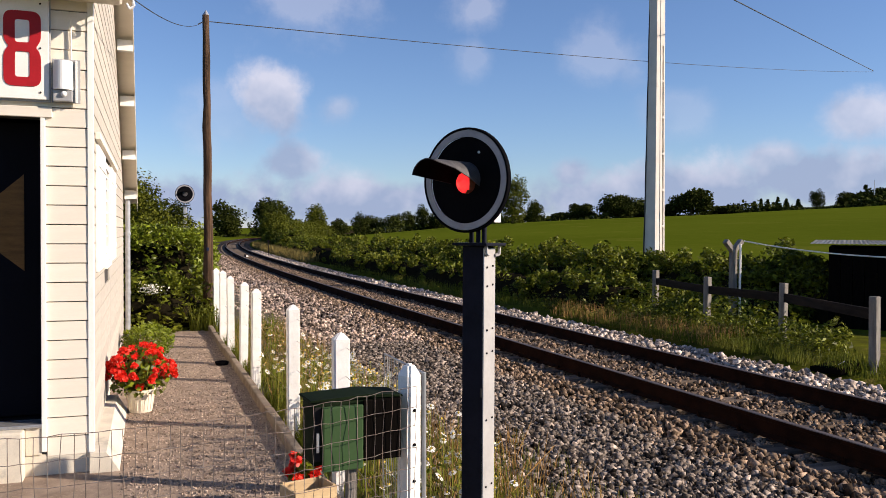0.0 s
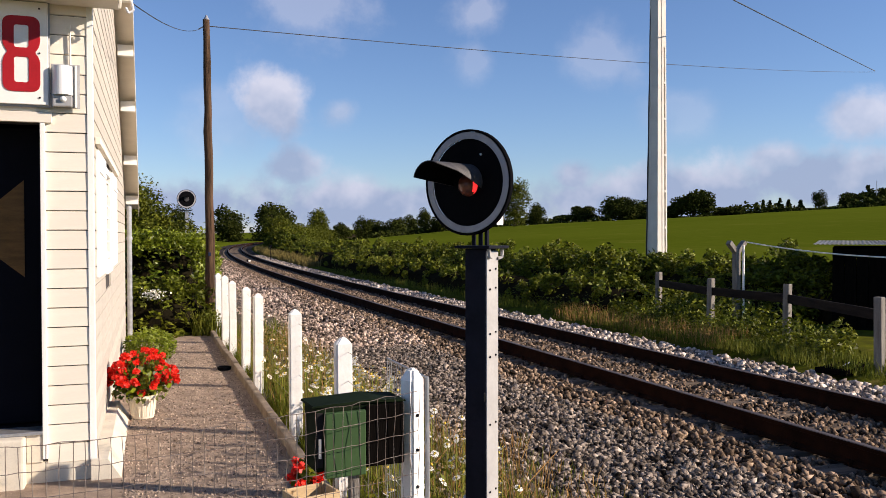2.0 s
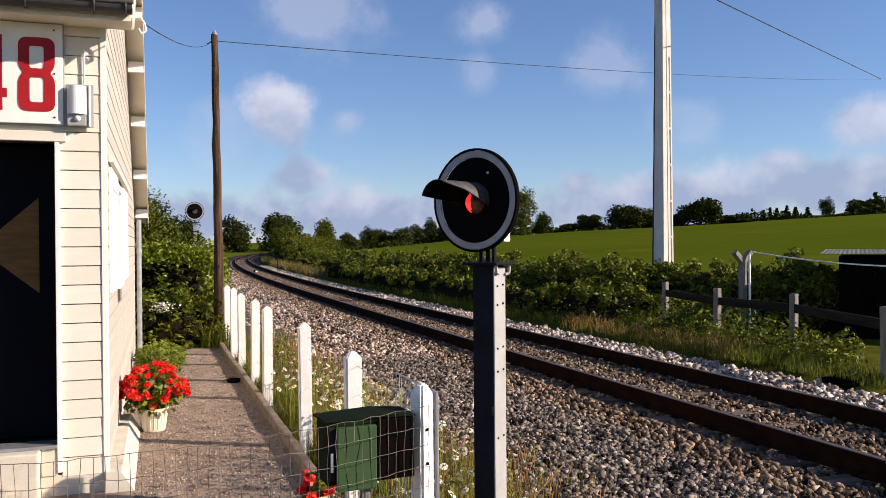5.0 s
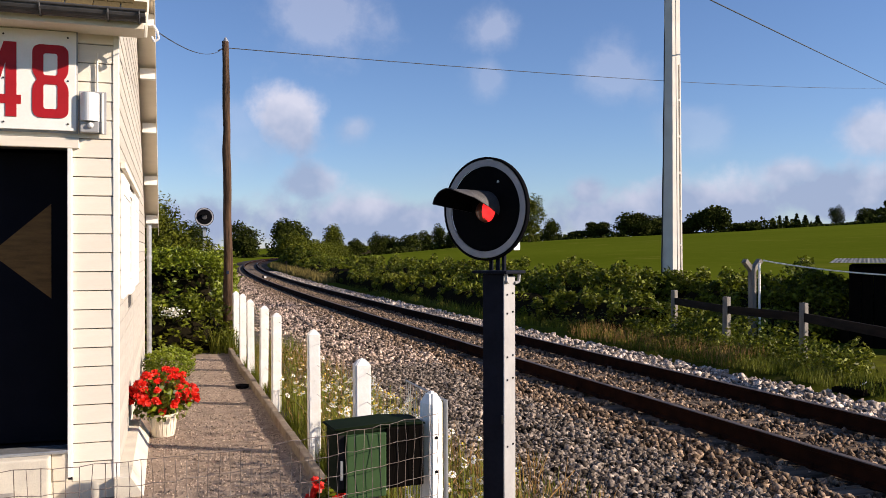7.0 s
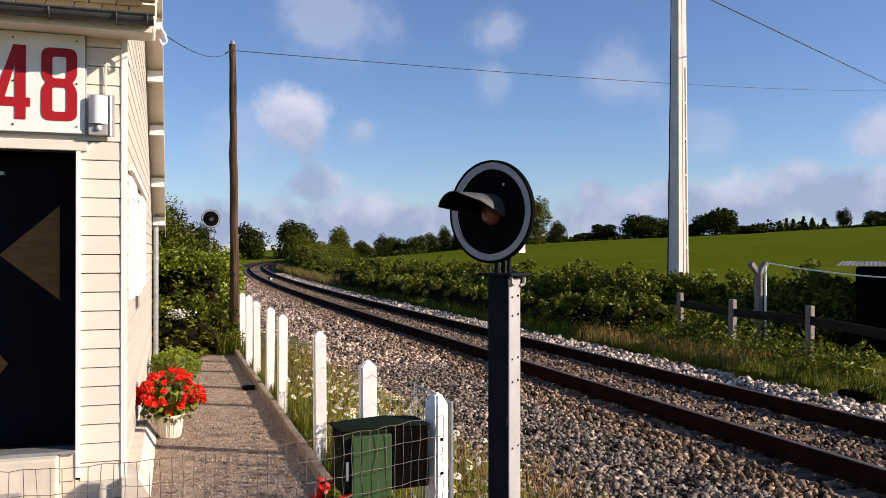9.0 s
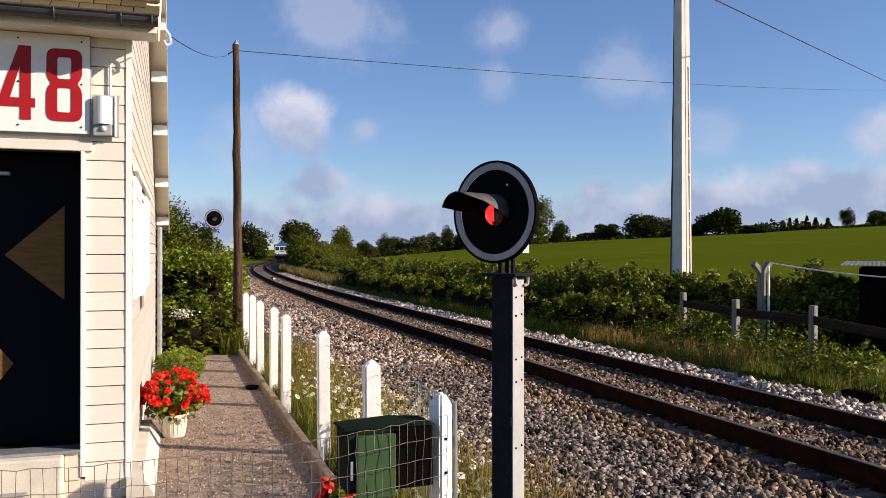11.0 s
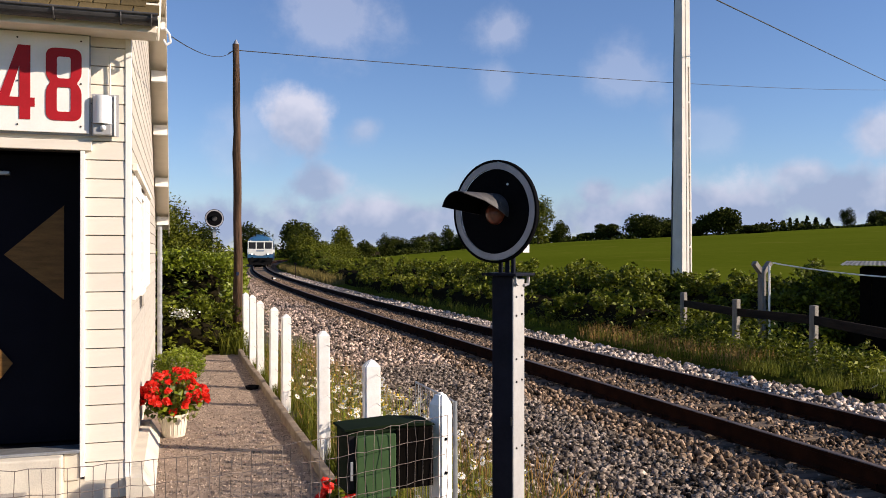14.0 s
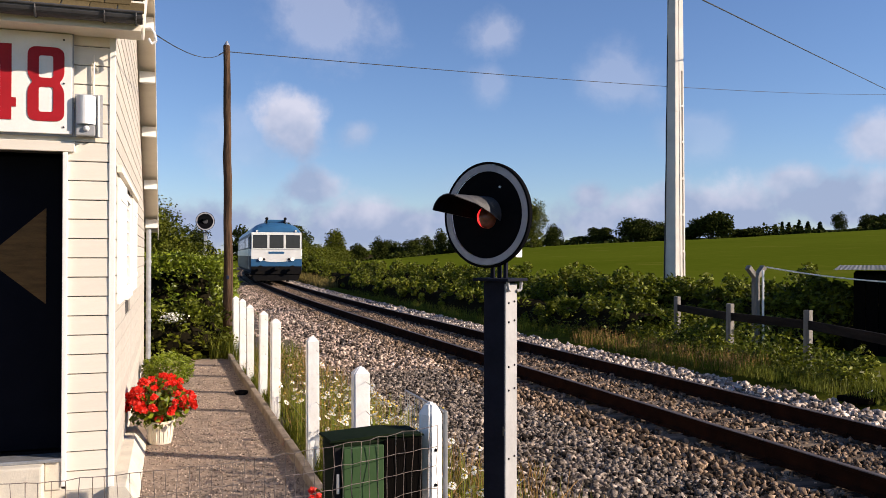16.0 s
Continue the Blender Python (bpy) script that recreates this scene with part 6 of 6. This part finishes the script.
def build_small_plants():
    geranium(pose(1.00, 5.05, 0.08), 0.10, 0.17, 15, 520, "red geranium behind the wire fence")
    geranium(pose(0.95, 14.6, 0.0), 0.10, 0.12, 3, 530, "small red flowers at the path end")
    # green tuft behind the big pot
    g = rng(540)
    s = grow("box_shrub", "low bright green shrub at the wall foot", "shrub")
    d = g.normal(size=(2600, 3))
    d /= np.linalg.norm(d, axis=1, keepdims=True)
    pts = d * g.uniform(0.6, 1.0, (2600, 1)) * np.array([0.34, 0.5, 0.24]) + np.array([0.18, 11.7, 0.20])
    pts[:, 2] = np.maximum(0.01, pts[:, 2])
    leaf_cloud("leaves", pts, 0.06, "bright_leaf", 541, s, aspect=0.3)
    # daisies along the fence
    d_ = grow("daisies", "tall white daisies in weeds along the fence", "flowers", "stuff")
    n, front = 460, 26
    y = np.concatenate([g.uniform(3.9, 9.5, n - front - 120), g.uniform(5.2, 6.8, 120), g.uniform(3.3, 4.3, front)])
    x = np.concatenate([g.normal(1.62, 0.22, n - front - 120).clip(1.32, 2.3), g.normal(1.62, 0.14, 120), g.uniform(1.0, 1.5, front)])
    h = np.concatenate([g.uniform(0.25, 0.58, n - front - 120), g.uniform(0.45, 0.72, 120), g.uniform(0.15, 0.36, front)])
    rays = []
    for px, py, ph in zip(x, y, h):
        top = np.array([px + g.normal(0, 0.05), py + g.normal(0, 0.05), ph - 0.06])
        rays.append((top, g.uniform(0.016, 0.026)))
    v = []
    for c, r in rays:
        tilt = g.normal(0, 0.45, 2)
        for k in range(8):
            a = 2 * math.pi * k / 8 + g.uniform(0, 0.3)
            for da, rr in ((-0.28, 0.35), (-0.30, 1.0), (0.30, 1.0), (0.28, 0.35)):
                q = np.array([math.cos(a + da) * rr * r, math.sin(a + da) * rr * r, 0])
                q[2] = q[0] * tilt[0] + q[1] * tilt[1] - 0.15 * rr * r
                v.append(c + q)
    quads("petals", np.array(v), len(rays) * 8, "daisy", d_)
    stones("hearts", np.array([c + np.array([0, 0, 0.003]) for c, r in rays]), 0.014, "yolk", 551, d_)
    base = np.array([[c[0], c[1], -0.08] for c, r in rays])
    sv = []
    for (c, r), b in zip(rays, base):
        o = np.array([0.0018, 0.0012, 0])
        sv += [b - o, b + o, c + o, c - o]
    quads("stalks", np.array(sv), len(rays), "grass", d_)
    # grass and weeds
    def tuft_field(name, n, xr, yr, h, w, material, seed, z=-0.09, power=1.0, follow=False):
        q = rng(seed)
        yy = yr[0] + (yr[1] - yr[0]) * q.uniform(0, 1, n) ** power
        xx = q.uniform(xr[0], xr[1], n)
        clump = 0.5 + 0.5 * np.sin(xx * 5.1 + 1.7 * np.sin(yy * 2.3)) * np.cos(yy * 3.7 + xx)
        keep = q.uniform(0, 1, n) < np.clip(1.5 * clump - 0.1, 0.06, 1)
        xx, yy = xx[keep], yy[keep]
        if follow:
            xx = track_x(yy) + xx
            ok = (xx < fence_x(yy) + 0.2) | (yy > 12.4)
            xx, yy = xx[ok], yy[ok]
        ob = grow(name, {"grass": "green and yellowing grass along the verge", "straw": "dry rust-brown grass along the verge", "tan_grass": "tan dry grass on the inside of the curve"}.get(material, "weeds"), "grass", "stuff")
        blades("blades", np.stack([xx, yy, np.full(len(xx), z)], 1), h, w, material, seed + 1, ob)

    tuft_field("verge_grass", 6000, (1.27, 2.45), (2.8, 16), 0.26, 0.006, "grass", 600, power=1.3)
    tuft_field("verge_grass", 2600, (1.3, 2.5), (2.8, 14), 0.30, 0.005, "straw", 610, power=1.2)
    tuft_field("verge_grass", 9000, (1.25, 1.62), (4.2, 15), 0.15, 0.007, "grass", 660, z=-0.07, power=1.1)
    tuft_field("verge_grass", 1100, (1.30, 1.70), (4.2, 15), 0.30, 0.006, "tan_grass", 665, z=-0.07, power=1.1)
    tuft_field("verge_grass", 1500, (1.7, 3.1), (3.2, 6.5), 0.16, 0.006, "straw", 615, z=-0.13)
    tuft_field("verge_grass", 1200, (1.7, 3.1), (3.2, 6.5), 0.14, 0.006, "grass", 617, z=-0.13)
    tuft_field("trackside_grass", 24000, (2.2, 4.7), (5, 40), 0.22, 0.010, "grass", 620, z=-0.10, power=1.5, follow=True)
    tuft_field("trackside_grass", 1500, (2.15, 2.9), (10.8, 16), 0.30, 0.007, "straw", 630, z=-0.12, power=1.2, follow=True)
    tuft_field("trackside_grass", 9000, (2.1, 3.4), (46, 95), 0.52, 0.03, "tan_grass", 640, z=-0.14, follow=True)
    tuft_field("trackside_grass", 30000, (2.1, 4.2), (4, 14), 0.12, 0.010, "grass", 650, z=-0.09, follow=True)
    # broad weeds among the grass
    w = grow("weeds", "broad-leaved weeds along the fence and verge", "weeds", "stuff")
    q = rng(660)
    a = np.stack([q.uniform(1.3, 2.1, 2200), 3.0 + 11 * q.uniform(0, 1, 2200) ** 1.4, q.uniform(-0.06, 0.22, 2200)], 1)
    leaf_cloud("leaves", a, 0.045, "leaf", 661, w, aspect=0.4)
    w = grow("weeds", "brambles and nettles spilling over the right verge", "weeds", "stuff")
    b = np.stack([q.uniform(9.0, 11.6, 12000), q.uniform(8.5, 20, 12000), q.uniform(-0.1, 0.55, 12000) ** 1.0], 1)
    b[:, 2] -= 0.35 * np.clip((9.9 - b[:, 0]), 0, 1)
    b = b[(b[:, 2] > -0.1) & ((b[:, 0] < fence_x(b[:, 1]) + 0.15) | (b[:, 1] > 12.4))]
    leaf_cloud("leaves", b, 0.085, "leaf", 663, w, aspect=0.5)
    w = grow("weeds", "bright green weeds climbing from the ballast to the fence", "weeds", "stuff")
    yb = 9.0 + 9.5 * q.uniform(0, 1, 15000) ** 1.1
    up = q.uniform(0, 1, 15000) ** 0.8
    lump = 0.5 + 0.5 * np.sin(yb * 4.1 + up * 5) * np.cos(yb * 2.3 - up * 7)
    c = np.stack([track_x(yb) + 2.5 + up * (fence_x(yb) - track_x(yb) - 2.2), yb, -0.08 + q.uniform(0, 1, 15000) * (0.08 + 0.50 * up) * (0.35 + 0.75 * lump)], 1)
    c = c[q.uniform(0, 1, 15000) < 0.25 + 0.75 * lump]
    leaf_cloud("leaves", c, 0.075, "leaf", 665, w, aspect=0.42)
    # straw-like twigs lying on the bank
    tw = grow("twigs", "dead pale twigs lying on the bank", "twigs", "stuff")
    bm = bmesh.new()
    for k in range(16):
        p = Vector((q.uniform(1.7, 2.6), q.uniform(5.0, 8.0), q.uniform(-0.05, 0.12)))
        e = p + Vector((q.uniform(0.1, 0.5), q.uniform(0.1, 0.7), q.uniform(0.02, 0.14)))
        tube_into(bm, p, e, 0.004, 0.002, 5)
    part("twigs", bm, "straw", tw)


build_crate()
build_small_plants()


# ---- small things by the line and far off ----
def build_small_things():
    b = thing("track_marker", "small white block with a black face between the rails", "marker", pose(7.0, 58.5, -0.2, 0, 0, 4))
    part("block", box(-0.10, 0.06, -0.08, 0.08, 0.0, 0.13, 0.02), "white", b)
    part("face", box(-0.20, -0.105, -0.08, 0.08, 0.0, 0.20, 0.01), "black", b)
    p = thing("marker_post", "thin dark trackside marker post", "post", pose(8.65, 60.0, -0.3))
    part("rod", tube((0, 0, 0), (0, 0, 1.2), 0.022, seg=8), "rail_wood", p)
    part("head", box(-0.08, 0.08, -0.02, 0.02, 1.12, 1.26, 0.005), "black", p)
    s = thing("concrete_slab", "dark flat concrete slab lying in the grass", "slab", pose(8.65, 8.5, -0.12, 0, 0, 20))
    part("slab", box(-0.45, 0.45, -0.2, 0.2, 0.0, 0.07, 0.012), "shed_black", s)
    part("lifting_eye", tube((-0.1, 0, 0.07), (0.1, 0, 0.10), 0.008, seg=6), "galv", s)
    w = thing("bowl", "small dark bowl on the path edge", "bowl", pose(1.02, 10.6, 0.0))
    ring = bmesh.new()
    rows = []
    for r, z in ((0.05, 0.0), (0.075, 0.005), (0.085, 0.045), (0.078, 0.045), (0.066, 0.012), (0.01, 0.010)):
        rows.append([ring.verts.new((r * math.cos(2 * math.pi * i / 20), r * math.sin(2 * math.pi * i / 20), z)) for i in range(20)])
    for a, c in zip(rows, rows[1:]):
        for i in range(20):
            ring.faces.new((a[i], a[(i + 1) % 20], c[(i + 1) % 20], c[i]))
    part("body", ring, "black", w)
    m = thing("mast", "thin far mast on the skyline", "mast", Matrix.Translation((176.5, 162.5, float(ground_z(176.5, 162.5)))))
    part("pole", tube((0, 0, -0.5), (0, 0, 6.6), 0.12, 0.07, 8), "galv", m)
    for az, d, turn in ((45.3, 340, 20), (43.7, 350, -15), (17.3, 390, 10)):
        x, y = bearing(az, d)
        h = thing("far_house", "small far pale house with a slate roof", "house", Matrix.Translation((x, y, float(ground_z(x, y)) - 0.2)) @ pose(0, 0, 0, 0, 0, turn - az), "far houses on the skyline")
        part("wall", box(-4.5, 4.5, -3, 3, 0, 2.6), "far_wall", h)
        part("roof", prism([(-3.3, 2.6), (3.3, 2.6), (0, 4.8)], 9.6, pose(-4.8, 0, 0, 0, 0, -90)), "far_roof", h)
        part("chimney", box(2.6, 3.3, -0.4, 0.4, 3.6, 5.5), "far_wall", h)
        for k in (-2.6, 0.4, 2.4):
            part("window", box(k, k + 0.9, -3.05, -3.001, 0.9, 2.1), "pane", h)


build_small_things()


# ---- railcar ----
def build_railcar():
    c = thing("railcar", "old blue and cream diesel railcar with headlights lit", "train")
    L_, W_ = 26.0, 1.43
    # body cross-section, x outward and z up; front at y = 0, running back along +y
    sect = [(1.32, 0.55), (1.42, 0.75), (1.43, 1.55), (1.43, 1.95), (1.40, 2.70), (1.36, 2.88), (1.31, 3.04), (1.20, 3.20), (1.02, 3.34), (0.75, 3.45), (0.40, 3.525), (0.0, 3.55)]
    full = sect + [(-x, z) for x, z in sect[-2::-1]]
    stations = [(0.0, 0.965, 0.16), (0.12, 0.985, 0.48), (0.35, 0.99, 0.72), (0.75, 1.0, 0.92), (1.3, 1.0, 1.0), (L_ - 1.3, 1.0, 1.0), (L_ - 0.75, 1.0, 0.92), (L_ - 0.35, 0.99, 0.72), (L_ - 0.12, 0.985, 0.48), (L_, 0.965, 0.16)]

    def shell(name, z0, z1, material, label):
        bm = bmesh.new()
        pts = []
        for i in range(len(full) - 1):
            (xa, za), (xb, zb) = full[i], full[i + 1]
            if min(za, zb) >= z0 - 1e-6 and max(za, zb) <= z1 + 1e-6:
                pts.append(i)
        rows = []
        for y, s, dz in stations:
            rows.append([bm.verts.new((x * s, y, 2.88 + (z - 2.88) * dz if z > 2.88 else z)) for x, z in full])
        for a, b in zip(rows, rows[1:]):
            for i in pts:
                bm.faces.new((a[i], a[i + 1], b[i + 1], b[i]))
        # ends
        idx = sorted({k for i in pts for k in (i, i + 1)})
        right = [k for k in idx if k <= len(full) // 2]
        left = [k for k in idx if k >= len(full) // 2]
        for row in (rows[0], rows[-1]):
            loop = [row[k] for k in idx]
            if len(loop) >= 3:
                bm.faces.new(loop)
        bmesh.ops.delete(bm, geom=[v for v in bm.verts if not v.link_faces], context="VERTS")
        return part(name, bm, material, c, label)

    shell("skirt", 0.55, 1.55, "train_navy", "navy lower body")
    shell("waist", 1.55, 1.95, "train_cream", "cream waist band")
    # navy here carries the shade on the car's side
    shell("window_band", 1.95, 2.88, "train_navy", "window band in navy, the shaded side put into its colour")
    part("front_surround", box(-1.36, 1.36, -0.04, 0.05, 1.925, 2.90, 0.03), "train_cream", c, "cream windscreen surround")
    shell("roof", 2.88, 3.55, "train_blue", "sky-blue domed roof")
    part("front_apron", box(-1.37, 1.37, -0.03, 0.04, 0.95, 1.355, 0.02), "train_blue", c, "blue front apron")
    part("buffer_beam", box(-1.36, 1.36, -0.06, 0.06, 0.50, 0.945, 0.02), "under", c)
    part("front_bar", box(-1.37, 1.37, -0.045, 0.05, 1.36, 1.92, 0.03), "train_cream", c, "cream front band")
    for x0, x1 in ((-1.30, -0.47), (-0.41, 0.41), (0.47, 1.30)):
        w = part("windscreen", box(x0, x1, -0.06, 0.06, 1.98, 2.76, 0.04), "pane", c, "dark windscreen pane")
        for a, b, z0, z1 in ((x0 - 0.03, x0 + 0.03, 1.96, 2.78), (x1 - 0.03, x1 + 0.03, 1.96, 2.78), (x0, x1, 1.94, 1.99), (x0, x1, 2.75, 2.80)):
            part("window_frame", box(a, b, -0.065, -0.02, z0, z1, 0.008), "train_cream", w)
    for x in (-0.86, 0.86):
        hl = part("headlight", tube((x, -0.10, 1.36), (x, 0.02, 1.36), 0.11, 0.11, 18), "train_cream", c)
        part("headlamp_glass", tube((x, -0.125, 1.36), (x, -0.101, 1.36), 0.075, 0.085, 18), "lamp_on", hl, "lit headlamp")
        part("marker_lamp", tube((x * 0.78, -0.08, 1.36), (x * 0.78, 0.0, 1.36), 0.07, 0.07, 14), "under", c)
        bf = part("buffer", tube((x, -0.30, 0.84), (x, 0.0, 0.84), 0.07, 0.07, 14), "under", c)
        part("buffer_plate", tube((x, -0.33, 0.84), (x, -0.302, 0.84), 0.17, 0.17, 20), "under", bf)
    part("cream_bib", prism([(-0.95, 1.362), (0.95, 1.362), (0.62, 1.25), (0.25, 1.20), (-0.25, 1.20), (-0.62, 1.25)], 0.03, Matrix.Translation((0, -0.052, 0))), "train_cream", c, "cream bib below the front band")
    for side in (-1, 1):
        part("corner_window", box(side * 1.385 - 0.03, side * 1.385 + 0.03, 0.16, 0.72, 2.02, 2.72, 0.02), "pane", c)
        part("rear_view_lamp", tube((side * 1.05, -0.06, 2.98), (side * 1.05, 0.25, 2.98), 0.06, 0.06, 12), "train_cream", c, "small upper marker lamp")
    part("name_bar", box(-0.42, 0.42, -0.062, -0.046, 1.68, 1.80), "train_blue", c, "blue bar of lettering")
    part("coupling", box(-0.12, 0.12, -0.35, -0.061, 0.75, 0.92, 0.02), "under", c)
    part("snow_guard", prism([(-1.20, 0.14), (1.20, 0.14), (1.30, 0.555), (-1.30, 0.555)], 0.12), "under", c)
    part("under_gear", box(-1.15, 1.15, 5.2, 20.5, 0.30, 0.60, 0.05), "under", c)
    for x in (-0.5, 0.5):
        horn = part("horn", tube((x, 0.75, 3.66), (x, 0.50, 3.70), 0.03, 0.09, 12), "under", c)
        part("horn_foot", box(x - 0.05, x + 0.05, 0.68, 0.88, 3.38, 3.66, 0.01), "under", horn)
    part("roof_pod", box(-0.55, 0.55, 0.9, 2.2, 3.46, 3.66, 0.06), "train_blue", c)
    for side in (-1, 1):
        for k in range(9):
            y = 2.6 + k * 2.3
            part("side_window", box(side * 1.395 - 0.035, side * 1.395 + 0.035, y, y + 1.55, 2.02, 2.66, 0.02), "pane", c)
        part("side_stripe", box(side * 1.425 - 0.012, side * 1.425 + 0.012, 0.5, L_ - 0.5, 1.62, 1.90), "train_cream", c)
        part("cab_door", box(side * 1.425 - 0.014, side * 1.425 + 0.014, 0.9, 1.55, 0.80, 2.70, 0.01), "train_blue", c)
    for y in (2.0, 4.6, 20.8, 23.4):
        ax = bmesh.new()
        tube_into(ax, (-0.78, y, 0.43), (0.78, y, 0.43), 0.07, seg=10)
        axle = part("wheelset", ax, "under", c)
        for x in (-0.7525, 0.7525):
            part("wheel", tube((x - 0.06, y, 0.43), (x + 0.06, y, 0.43), 0.425, 0.425, 24), "rail_side", axle)
    for y in (3.3, 22.1):
        part("bogie_frame", box(-1.05, 1.05, y - 1.9, y + 1.9, 0.35, 0.58, 0.04), "under", c)
    for ob in c.children_recursive:
        if ob.parent == c:
            ob.matrix_basis = Matrix.Diagonal((1.12, 1.0, 1.075, 1)) @ ob.matrix_basis
    return c


railcar = build_railcar()


def line_point(s):
    """The middle of the track at s metres along it, measured from y = 0."""
    ys = np.linspace(-20, 640, 6601)
    xs = track_x(ys)
    run = np.concatenate([[0], np.cumsum(np.hypot(np.diff(xs), np.diff(ys)))]) - 20
    return float(np.interp(s, run, xs)), float(np.interp(s, run, ys))


def motions():
    rows = []
    for k in range(33):
        t = k * 0.5
        s = 52.0 + 27.1 * (16.0 - t)
        x0, y0 = line_point(s)
        x1, y1 = line_point(s + 25.0)
        turn = math.degrees(math.atan2(-(x1 - x0), y1 - y0))
        rows.append((t, pose(x0, y0, 0.0, 0, 0, turn)))
    walk(railcar, rows)
    # the red lamp flashes every 0.85 s, first at 0.12 s; the half-lit ball added for this goes round once each time
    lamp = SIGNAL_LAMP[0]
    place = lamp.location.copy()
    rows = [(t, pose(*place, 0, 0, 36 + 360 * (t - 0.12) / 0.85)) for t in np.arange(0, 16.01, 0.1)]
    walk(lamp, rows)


motions()
